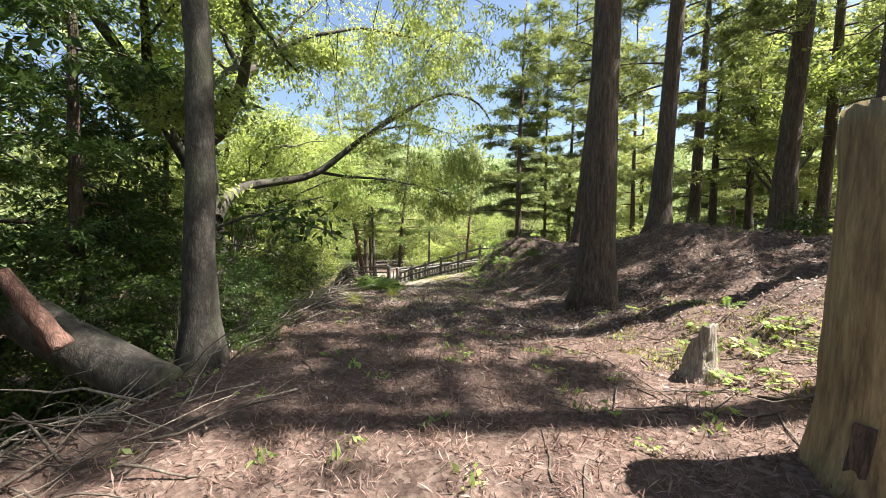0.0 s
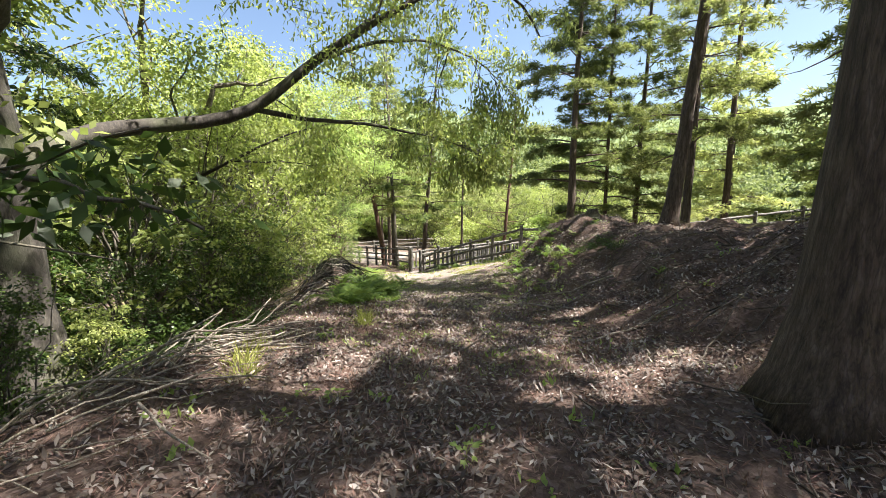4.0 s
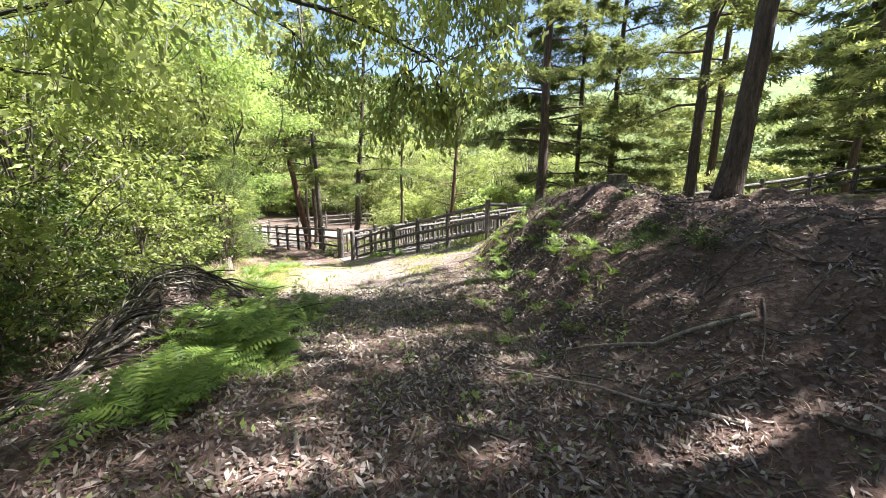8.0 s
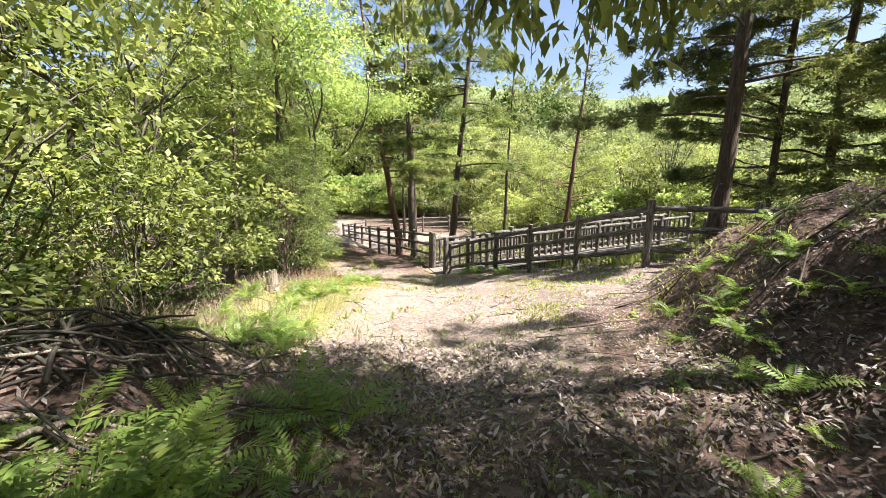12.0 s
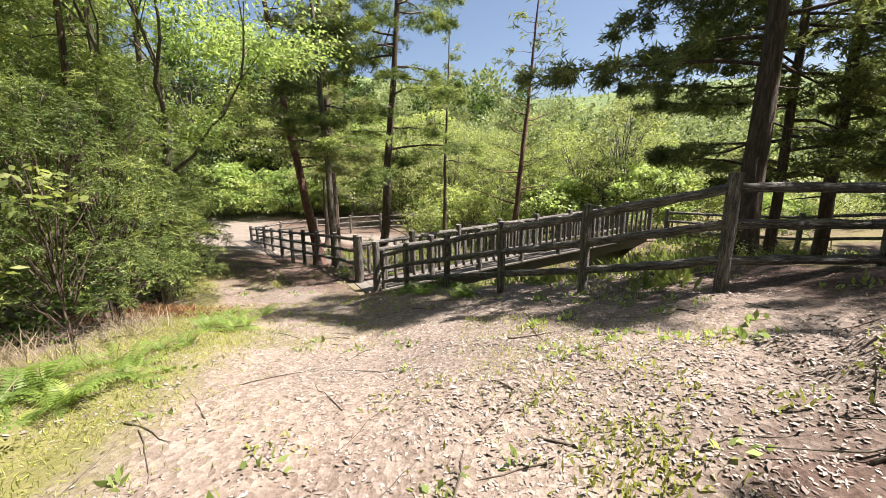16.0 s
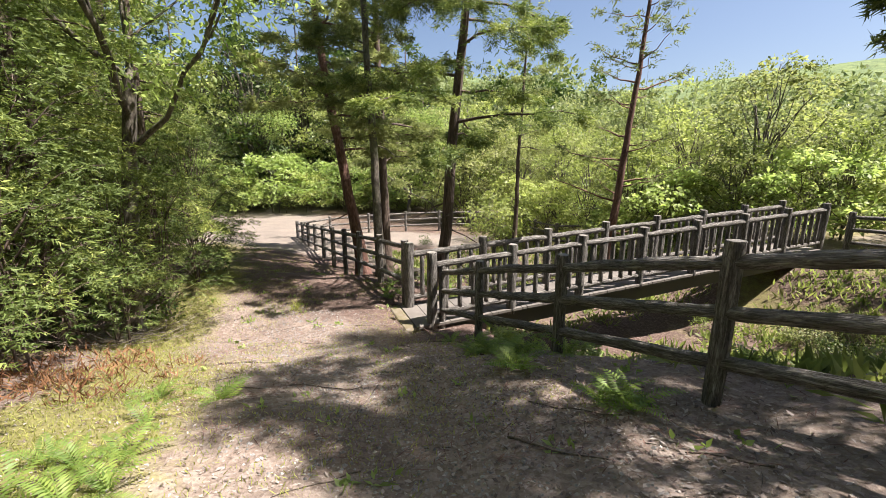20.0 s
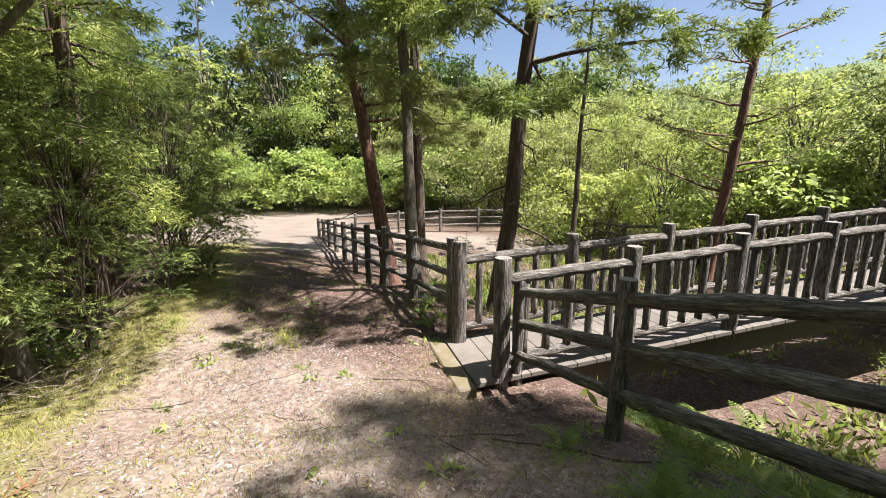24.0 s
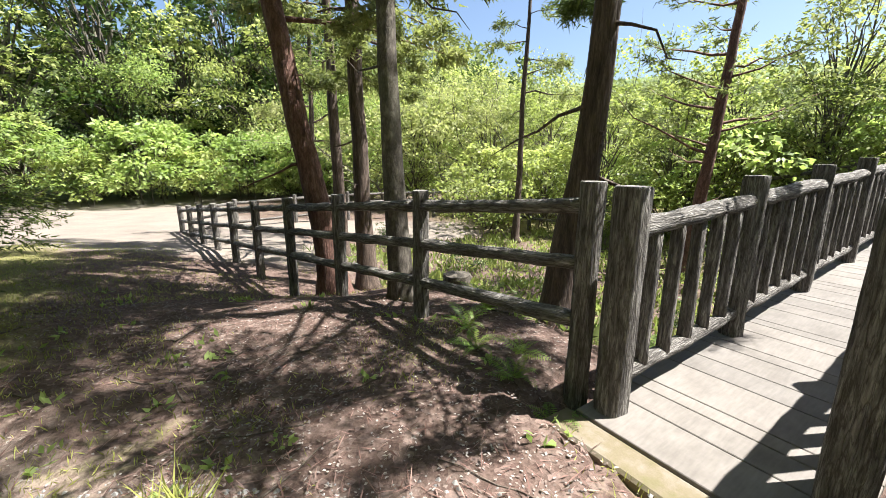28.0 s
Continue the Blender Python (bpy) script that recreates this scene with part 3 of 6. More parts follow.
def grow(q, start, way, length, radius, depth, out, tips, up=0.25, kids=3, wob=0.16):
    """Limbs that fork, collected in out; twig ends in tips."""
    n = 6 if radius > 0.02 else 3
    pts, d = [np.array(start, float)], unit(np.array(way, float))
    for i in range(n):
        d = unit(d + q.normal(0, wob, 3) + np.array([0, 0, up * 0.12]))
        pts.append(pts[-1] + d * length / n)
    out.tube(pts, np.linspace(radius, radius * 0.55, n + 1), 8 if radius > 0.05 else (4 if radius > 0.02 else 3), 0.02, False, int(q.integers(9999)))
    if depth == 0:
        tips.append(np.array(pts[1:]))
        return
    for c in range(kids):
        f = q.uniform(0.35, 1.0) if c else 1.0
        p = pts[min(n, max(1, int(round(f * n))))]
        sp = unit(d + q.normal(0, 0.55, 3))
        grow(q, p, sp, length * q.uniform(0.55, 0.8), radius * (0.6 if c == 0 else 0.45), depth - 1, out, tips, up, kids, wob)
    tips.append(np.array(pts[2:]))


def broadleaf(name, x, y, h, r, seed=0, lean=(0, 0), stems=1, leaf=0.09, aspect=0.45, per=26, foliage=None, bark=None, label="", depth=3, clear_at=0.35, droop=0.3, spread=0.24, kids=3, category="tree", group="broadleaf trees", cloud=0.2, clump=0.4, flat=0.42):
    """A forking broadleaf tree or tall shrub, with leaves in clusters round its twig ends."""
    q = np.random.default_rng(seed)
    z0 = L(x, y) - 0.08
    top = root(name, pose(x, y, z0), label, category, group)
    B, tips = Build(), []
    for s in range(stems):
        a = q.uniform(0, 6.283)
        fork = h * clear_at * q.uniform(0.8, 1.15)
        base = np.array([math.cos(a), math.sin(a), 0]) * (0.0 if stems == 1 else r * 1.6)
        k = 9 if r > 0.03 else 5
        t = np.linspace(0, 1, k)
        out = np.array([math.cos(a), math.sin(a), 0]) * (0.0 if stems == 1 else h * 0.12)
        c = base + np.outer(t, np.array([lean[0], lean[1], fork]) + out) + np.cumsum(q.normal(0, 0.012 * h / 4, (k, 3)), 0) * [1, 1, 0]
        rad = r * (1 - 0.35 * t) * (1 + 0.5 * np.exp(-t * fork / (r * 1.5 + 0.03)))
        B.tube(c, rad, 12 if r > 0.08 else (7 if r > 0.03 else 5), 0.03, False, seed + s, 0.02)
        for j in range(kids + 1):
            aa = a + j * 6.283 / (kids + 1) + q.normal(0, 0.4)
            way = np.array([math.cos(aa) * spread * 3, math.sin(aa) * spread * 3, q.uniform(0.5, 1.1)])
            grow(q, c[-1 - (j % 3)], way, (h - fork) * q.uniform(0.36, 0.5), rad[-1] * 0.62, depth - 1, B, tips, 0.3, kids)
    child("trunk", B.mesh(name + "_trunk", [bark or BARK_GREY]), top)
    tp = np.concatenate(tips)
    tp = tp[q.uniform(0, 1, len(tp)) < clump]
    pos = np.repeat(tp, int(per / clump), 0)
    off = q.normal(0, 1, (len(pos), 3)) * cloud * np.array([1, 1, flat])
    quads = leaf_quads(pos + off, unit(off) * 0.7 + q.normal(0, 0.4, off.shape), leaf, leaf * aspect, q, droop)
    child("crown", mesh_quads(name + "_crown", quads, [foliage or LEAF_BROAD]), top)
    return top


# ---- fences and footbridge ----
def log_mesh(name, pts, rad, seg=12, rough=0.05, seed=0, cut=True, mat=None):
    pts = np.asarray(pts, float)
    B = Build().tube(pts, rad, seg, rough, True, seed)
    me = B.mesh(name, [mat or LOGCON, LOGCUT])
    if cut:
        for i in (-1, -2):
            me.polygons[len(me.polygons) + i].material_index = 1
            me.polygons[len(me.polygons) + i].use_smooth = False
    return me


def post(parent, x, y, z0, z1, r, seed, name="post", label=""):
    zs = np.concatenate([np.linspace(z0, z1 - 0.014, 13), [z1 - 0.004, z1]])
    rr = np.full(len(zs), r)
    rr[-2], rr[-1] = r * 0.985, r * 0.93
    me = log_mesh("log_post", np.stack([np.full(len(zs), x), np.full(len(zs), y), zs], 1), rr, 18, 0.05, seed)
    return child(name, me, parent, None, label)


def rail(parent, a, b, r, seed, name="rail", n=11, seg=12):
    q = np.random.default_rng(seed)
    run = Vector(b) - Vector(a)
    start = -q.uniform(0.1, 0.9) * run.length
    p = np.zeros((n, 3))
    p[:, 2] = start + np.linspace(0, 1, n) * run.length
    p[1:-1] += q.normal(0, 0.004, (n - 2, 3))
    m = Matrix.Translation(Vector(a) - run.normalized() * start) @ run.to_track_quat('Z', 'Y').to_matrix().to_4x4() @ Matrix.Rotation(q.uniform(0, 6.28), 4, 'Z')
    return child(name, log_mesh("log_rail", p, r * (1 + 0.05 * q.normal(0, 1, n)), seg, 0.06, seed), parent, m)


def fence(name, spots, label, drops=(0.13, 0.45, 0.78), r_post=0.07, r_rail=0.046, seed=0, group="log fences", skip_first=False):
    """A post-and-rail fence. spots: x, y and the height of each post's top."""
    f = root(name, pose(0, 0, 0), label, "fence", group)
    for i, (x, y, z) in enumerate(spots):
        if not (skip_first and i == 0):
            post(f, x, y, min(L(x, y), z - 0.8) - 0.15, z, r_post, seed + i)
    for i in range(len(spots) - 1):
        (xa, ya, za), (xb, yb, zb) = spots[i], spots[i + 1]
        for j, d in enumerate(drops):
            rail(f, (xa, ya, za - d), (xb, yb, zb - d), r_rail, seed * 31 + i * 7 + j)
    return f


FENCE_LABEL = "dark three-rail concrete log fence"
fence("log_fence", [(-2.66, 25.36, -2.30), (-1.90, 24.15, -1.90), (-0.97, 23.0, -1.51), (-0.10, 21.78, -1.11), (0.78, 20.69, -0.76), (1.73, 19.69, -0.39), (3.25, 19.85, -0.40), (4.75, 20.05, -0.36), (6.25, 20.3, -0.3), (7.8, 20.6, -0.15), (9.4, 20.9, 0.05), (11.0, 21.2, 0.22), (12.5, 21.4, 0.42)], FENCE_LABEL + " beside the footpath", seed=3, r_post=0.056)
LF = [(-3.55, 26.11, -2.06), (-4.51, 27.30, -2.20), (-5.43, 28.27, -2.32)]
for i in range(1, 8):
    LF.append((-5.43 - 6.6 * i / 7, 28.27 + 7.7 * i / 7, -2.32 - 1.02 * i / 7))
fence("log_fence", LF, FENCE_LABEL + " along the lower path", seed=40, r_post=0.066)
BF = [(-12.03, 35.97, -3.34), (-11.2, 37.6, -3.3), (-9.6, 38.8, -3.25), (-7.9, 39.9, -3.22), (-6.2, 40.7, -3.2), (-4.5, 41.1, -3.2), (-2.9, 41.2, -3.2), (-1.9, 39.8, -3.2), (-1.0, 38.3, -3.25), (-0.1, 36.9, -3.2), (1.3, 36.0, -3.0), (2.8, 35.2, -2.7), (4.2, 34.3, -2.3), (5.2, 33.2, -1.95)]
fence("log_fence", BF, FENCE_LABEL + " round the far side of the gully", seed=70, r_post=0.07)
fence("log_fence", [(6.6, 31.0, -1.85), (7.9, 29.7, -1.8), (9.2, 28.4, -1.7), (10.4, 26.9, -1.4), (11.4, 25.2, -0.9), (12.1, 23.3, -0.2), (12.5, 21.4, 0.42)], FENCE_LABEL + " beyond the footbridge", seed=90, r_post=0.07, skip_first=False)
fence("log_fence", [(12.5, 21.4, 0.42), (13.2, 19.5, 0.75), (13.6, 17.5, 0.95), (13.9, 15.4, 1.1), (14.2, 13.3, 1.2), (14.4, 11.2, 1.25), (14.5, 9.1, 1.25), (14.5, 7.0, 1.2)], "sunlit grey log fence behind the wooded bank", seed=110, r_post=0.07, skip_first=True)

bridge = root("footbridge", pose(BX, BY, BZ, 0, 0, math.degrees(BA)), "narrow footbridge with grey plank deck and bark-textured log railings", "bridge")
BW, BL, NB = 0.875, 10.6, 7


def bz(s):
    return s * BSLOPE


for side, (y0, s0) in enumerate(((0.0, 0.0), (-BW - 0.03, 0.13))):
    for k in range(NB + 1):
        s = s0 + k * BS
        newel = k == 0
        post(bridge, s, y0, bz(s) - (0.16 if newel else 0.10), bz(s) + (1.215 if newel else 1.17), (0.088, 0.084)[side] if newel else 0.078, 200 + side * 40 + k, "newel_post" if newel else "post")
        if k < NB:
            s2 = s + BS
            rail(bridge, (s, y0, bz(s) + 1.0), (s2, y0, bz(s2) + 1.0), 0.055, 300 + side * 40 + k, "top_rail", 13, 14)
            rail(bridge, (s, y0, bz(s) + 0.17), (s2, y0, bz(s2) + 0.17), 0.048, 400 + side * 40 + k, "bottom_rail", 13, 12)
            for j in range(5):
                sb = s + BS * (j + 1) / 6
                zs = np.linspace(bz(sb) + 0.18, bz(sb) + 0.99, 8)
                child("baluster", log_mesh("log_baluster", np.stack([np.full(8, sb), np.full(8, y0), zs], 1), 0.041, 9, 0.05, 500 + side * 80 + k * 5 + j, False), bridge)


def box(lo, hi, mats, name, bev=0.006, slope=0.0):
    bm = bmesh.new()
    bmesh.ops.create_cube(bm, size=1.0)
    for v in bm.verts:
        v.co = Vector([(lo[i] + hi[i]) / 2 + v.co[i] * (hi[i] - lo[i]) for i in range(3)])
        v.co.z += v.co.x * slope
    if bev:
        bmesh.ops.bevel(bm, geom=bm.edges[:], offset=bev, segments=1, affect='EDGES')
    me = bpy.data.meshes.new(name)
    bm.to_mesh(me)
    bm.free()
    for m in mats:
        me.materials.append(m)
    return me


s, i = -0.16, 0
widths = [0.30, 0.19, 0.11, 0.33, 0.21, 0.24, 0.12]
while s < BL:
    w = widths[i % 7]
    child("plank", box((s + 0.003, -BW - 0.10, -0.05), (s + w - 0.003, 0.10, 0.0), [DECK], "plank", 0.004, BSLOPE), bridge)
    s += w
    i += 1
for y0 in (-0.05, -BW + 0.05):
    child("beam", box((0.0, y0 - 0.06, -0.36), (BL, y0 + 0.06, -0.055), [STEEL], "beam", 0.0, BSLOPE), bridge)
sill = tagged(new("bridge_sill", box((-0.36, -BW - 0.16, -0.3), (-0.165, 0.16, -0.015), [MOSSCON], "sill", 0.015)), "mossy concrete sill at the head of the footbridge", "sill")
sill.matrix_basis = pose(BX, BY, BZ, 0, 0, math.degrees(BA))

# ---- conifers ----
PINE = "tall conifer with brown fibrous bark and needle tufts"
conifer("conifer_tree", 3.1, 8.85, 21, 0.262, (0.5, 0.3), 6.0, 3.0, 1, label="thick conifer trunk with fibrous bark on the bank", dens=1.4)
# Next one is added out of view, only to shade the start of the path.
conifer("conifer_tree", 6.8, 5.2, 23, 0.22, (0.2, 0.1), 11.5, 2.7, 22, label=PINE, dens=1.7)
conifer("conifer_tree", 5.5, 11.8, 19, 0.21, (0.7, 0.2), 6.0, 2.8, 2, label=PINE, dens=0.8)
conifer("conifer_tree", 6.6, 13.6, 17, 0.15, (0.4, 0.2), 4.5, 2.5, 21, label=PINE, dens=1.25)
conifer("conifer_tree", 8.7, 12.4, 20, 0.25, (1.2, 0.2), 5.0, 3.1, 3, label=PINE, dens=0.95)
conifer("conifer_tree", 6.4, 7.6, 21, 0.255, (0.5, -0.3), 6.0, 3.1, 4, label="thick conifer trunk on top of the wooded bank", dens=0.95)
conifer("conifer_tree", 4.75, 15.8, 18, 0.145, (1.6, 0.3), 4.8, 2.05, 5, flare=0.35, label="slanting conifer on the brow of the bank")
conifer("conifer_tree", 6.85, 20.0, 12.0, 0.15, (0.4, 0.2), 3.0, 2.8, 6, label=PINE, dens=1.5, every=0.28)
conifer("conifer_tree", 3.7, 22.5, 13.5, 0.18, (0.45, 0.3), 2.9, 3.1, 7, label="conifer with low spreading boughs behind the log fence", dens=2.0, every=0.25, tuft=0.155)
conifer("conifer_tree", 5.5, 24.3, 17, 0.10, (0.2, 0.2), 2.4, 2.9, 8, label=PINE, every=0.24, dens=1.8)
conifer("conifer_tree", 6.9, 24.9, 19, 0.13, (0.4, 0.1), 2.6, 2.7, 9, label=PINE, dens=1.2, every=0.34)
# Entries 9 to 12 stand out of view, added mainly to cast shade.
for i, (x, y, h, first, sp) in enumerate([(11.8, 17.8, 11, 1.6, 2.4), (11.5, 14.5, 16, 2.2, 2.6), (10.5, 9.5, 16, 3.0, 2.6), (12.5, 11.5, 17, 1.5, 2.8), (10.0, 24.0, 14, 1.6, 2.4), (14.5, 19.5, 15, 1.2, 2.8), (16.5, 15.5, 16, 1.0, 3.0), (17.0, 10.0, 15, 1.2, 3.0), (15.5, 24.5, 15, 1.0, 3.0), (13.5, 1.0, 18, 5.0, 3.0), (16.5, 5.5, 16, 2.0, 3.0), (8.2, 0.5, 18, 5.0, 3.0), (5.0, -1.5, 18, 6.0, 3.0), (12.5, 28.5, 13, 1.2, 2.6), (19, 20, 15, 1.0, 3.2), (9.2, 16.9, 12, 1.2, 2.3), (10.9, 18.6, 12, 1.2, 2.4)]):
    # Most get the sunlit needle colour, a few the plain one.
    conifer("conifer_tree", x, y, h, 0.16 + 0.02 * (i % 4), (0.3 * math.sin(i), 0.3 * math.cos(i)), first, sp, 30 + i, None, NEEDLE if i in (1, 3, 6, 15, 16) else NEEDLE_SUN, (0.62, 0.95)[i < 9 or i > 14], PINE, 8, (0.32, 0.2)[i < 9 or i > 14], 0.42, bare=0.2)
for i, (x, y) in enumerate([(19.4, 26.6), (18.8, 28.2), (21.6, 27.4)]):
    conifer("conifer_tree", x, y, 18 + i, 0.2, (0.2, 0.1 * i), 0.6, 3.6, 260 + i, None, NEEDLE, 1.7, "dark dense conifer with boughs to the ground beyond the fence", 8, 0.24, 0.3, bare=0.15)
# group by the fence past the bridge
conifer("conifer_tree", -5.75, 29.2, 13, 0.165, (-1.9, 0.3), 3.4, 2.6, 50, BARK_PINK, label="slanting red-barked pine behind the log fence", dens=1.5, every=0.34)
conifer("conifer_tree", -4.72, 27.95, 13, 0.112, (-0.5, 0.2), 4.2, 2.0, 51, BARK_GREY, label="straight grey-barked tree behind the log fence", dens=1.5)
conifer("conifer_tree", -5.55, 30.6, 14, 0.15, (-0.4, 0.2), 3.4, 2.4, 52, label=PINE, dens=1.5, every=0.34)
conifer("conifer_tree", -6.6, 33.2, 14, 0.14, (-0.3, 0.2), 3.4, 2.4, 53, label=PINE, dens=1.5)
conifer("conifer_tree", -3.22, 27.6, 13, 0.138, (1.1, 0.0), 2.9, 3.4, 54, label="conifer with bright low sprays beside the footbridge", foliage=CEDAR, dens=2.6, tuft=0.13, sag=0.25, every=0.24, taper=0.35)
conifer("conifer_tree", -1.9, 36.3, 11, 0.11, (0.1, 0.1), 3.6, 1.7, 55, label="slim conifer beyond the gully")
conifer("conifer_tree", -8.0, 36.0, 10, 0.10, (0.1, 0.1), 2.2, 1.8, 56, label="slim conifer beyond the gully")
conifer("sparse_larch_tree", 1.1, 32.4, 11, 0.15, (0.9, 0.1), 2.4, 2.4, 57, BARK_PINK, label="thin sparse tree with bare side twigs past the bridge", dens=0.34, every=0.24, sag=-0.2)
for i, (x, y, h) in enumerate([(-22.5, 54.0, 18), (-17.5, 55.0, 17), (-27.0, 52.5, 18), (-13.0, 56.0, 15), (-31.0, 49.0, 17)]):
    conifer("conifer_tree", x, y, h, 0.2, (0.2, 0.1), 2.5, 3.4, 240 + i, None, LEAF_DARK, 0.7, "tall dark conifer at the far end of the road", 8, 0.36, 0.42, bare=0.15)
# cedars along the left edge of the clearing, with foliage to the ground
for i, (x, y, h, r, sp) in enumerate([(-7.9, 23.4, 9, 0.11, 1.7), (-8.2, 25.1, 10, 0.12, 1.5), (-9.3, 26.0, 9, 0.13, 1.8), (-11.6, 27.4, 10, 0.12, 1.9), (-14.6, 29.9, 10, 0.13, 2.2), (-18.0, 31.8, 11, 0.13, 2.4), (-21.5, 34.2, 11, 0.14, 2.6), (-10.6, 24.5, 11, 0.14, 2.4), (-12.6, 27.5, 12, 0.15, 2.6), (-9.0, 21.2, 9, 0.12, 1.9), (-25.0, 37.0, 10, 0.14, 2.8), (-5.7, 21.0, 6.5, 0.08, 1.15), (-6.5, 22.5, 8, 0.1, 1.4), (-5.3, 18.9, 4.5, 0.06, 0.9), (-13.0, 28.3, 13, 0.15, 2.2), (-9.6, 24.6, 11, 0.13, 1.7)]):
    conifer("cedar_tree", x, y, h, r, (0.25 * math.sin(i * 2.0), 0.2 * math.cos(i)), 1.5 if i in (0, 1, 9) else 0.7, sp, 80 + i, BARK_RED, CEDAR, 1.5 if i in (0, 1, 2, 9, 11, 12, 13) else 0.75, "dense cedar with yellow-green sprays down to the ground", 8, 0.11 if i in (0, 1, 2, 9, 11, 12, 13) else 0.19, 0.2 if i in (0, 1, 2, 9, 11, 12, 13) else 0.3, 0.3, 0.15)

# ---- broadleaf trees on the left ----
OAK = "grey-barked broadleaf tree with dense green leaves"
broadleaf("broadleaf_tree", -1.75, 6.0, 11, 0.155, 11, (0.1, 0.2), label="slim grey-brown trunk at the edge of the path", clear_at=0.48, per=70, leaf=0.11, spread=0.3, cloud=0.3, bark=BARK_OAK)
broadleaf("broadleaf_tree", -6.2, 13.7, 10, 0.2, 13, (-0.3, 0.2), label=OAK, clear_at=0.4, per=54, leaf=0.11, foliage=LEAF_LIGHT, cloud=0.3, flat=0.3)
oak = broadleaf("oak_tree", -3.75, 9.6, 10, 0.33, 12, (-0.3, 0.1), label="big oak with a long bough reaching over the path", clear_at=0.36, per=110, leaf=0.11, foliage=LEAF_LIGHT, bark=BARK_OAK, cloud=0.28, flat=0.3)
zo = L(-3.75, 9.6) - 0.08
q = np.random.default_rng(5)
LB, tips = Build(), []
BOUGHS = (([(-3.75, 9.6, 0.75), (-3.9, 10.2, 1.22), (-3.81, 10.9, 1.51), (-3.3, 11.5, 1.65), (-2.63, 12.0, 1.89), (-1.95, 12.3, 2.52), (-1.28, 12.64, 3.12), (-0.44, 13.1, 3.76), (0.5, 13.7, 4.4), (1.4, 14.8, 4.5), (1.9, 15.8, 4.1)], 0.125),
          ([(-2.63, 12.0, 1.89), (-2.08, 12.6, 1.83), (-1.21, 13.2, 1.8), (-0.19, 13.9, 1.66), (0.5, 14.6, 1.45)], 0.045),
          ([(-1.28, 12.64, 3.12), (-0.9, 12.9, 3.5), (-0.75, 13.1, 4.2), (-0.2, 13.4, 4.8)], 0.03),
          ([(-3.57, 9.7, 2.6), (-3.49, 10.3, 3.59), (-3.34, 10.9, 4.25), (-3.03, 11.6, 5.23), (-2.42, 12.2, 6.2)], 0.1),
          ([(-3.34, 10.9, 4.25), (-2.7, 11.5, 4.9), (-1.7, 12.4, 5.5), (-0.5, 13.4, 5.7), (0.8, 14.5, 5.4)], 0.06),
          ([(-1.95, 12.3, 2.52), (-1.3, 13.3, 3.2), (-0.5, 14.5, 3.6), (0.4, 15.5, 3.5), (1.0, 16.4, 3.1)], 0.04),
          ([(-5.9, 14.0, 0.6), (-5.1, 13.8, 1.0), (-4.06, 13.41, 1.29), (-3.13, 13.87, 1.85), (-2.1, 14.3, 2.2)], 0.05),
          ([(-4.06, 13.41, 1.29), (-3.3, 14.1, 1.3), (-2.4, 14.8, 1.15)], 0.022))
foot = np.array([-3.75, 9.6, zo])
limbs = []
for pts, r0 in BOUGHS:
    pts = np.array(pts)
    t, tt = np.linspace(0, 1, len(pts)), np.linspace(0, 1, 26)
    fine_pts = np.stack([np.interp(tt, t, pts[:, k]) for k in range(3)], 1)
    fine_pts[1:-1] = (fine_pts[:-2] + fine_pts[1:-1] * 2 + fine_pts[2:]) / 4
    fine_pts += np.cumsum(q.normal(0, 0.008, fine_pts.shape), 0)
    LB.tube(fine_pts - foot, r0 * (1 - 0.85 * tt), 8, 0.03, False, 3)
    limbs.append(fine_pts[6:])
    for k in range(11, 26):
        way = unit(np.array([q.normal(0.3, 0.8), q.normal(0.3, 0.8), q.normal(-0.05, 0.35)]))
        grow(q, fine_pts[k] - foot, way, q.uniform(0.4, 0.9), max(0.006, r0 * 0.12 * (1 - 0.6 * tt[k])), 1, LB, tips, -0.1, 2, 0.2)
limbs = np.concatenate(limbs)


def branchlet(goal, r0, twigs, length, drop):
    """A bending branch from the nearest limb to the goal, with twigs along its outer half."""
    goal = np.array(goal, float)
    src = limbs[np.argmin(np.linalg.norm(limbs - goal - [0, 0, 0.6], axis=1))]
    t = np.linspace(0, 1, 8)[:, None]
    top = (src + goal) / 2 + [0, 0, 0.25 * np.linalg.norm(goal - src)]
    pts = src * (1 - t) ** 2 + 2 * top * t * (1 - t) + goal * t ** 2
    pts[1:] += q.normal(0, 0.02, (7, 3))
    LB.tube(pts - foot, np.linspace(r0, r0 * 0.45, 8), 4, 0, False)
    for k in range(twigs):
        grow(q, pts[q.integers(4, 8)] - foot, (q.normal(0.1, 0.5), q.normal(0.1, 0.5), -drop), length * q.uniform(0.6, 1.2), 0.007, 1, LB, tips, -drop, 2, 0.14)


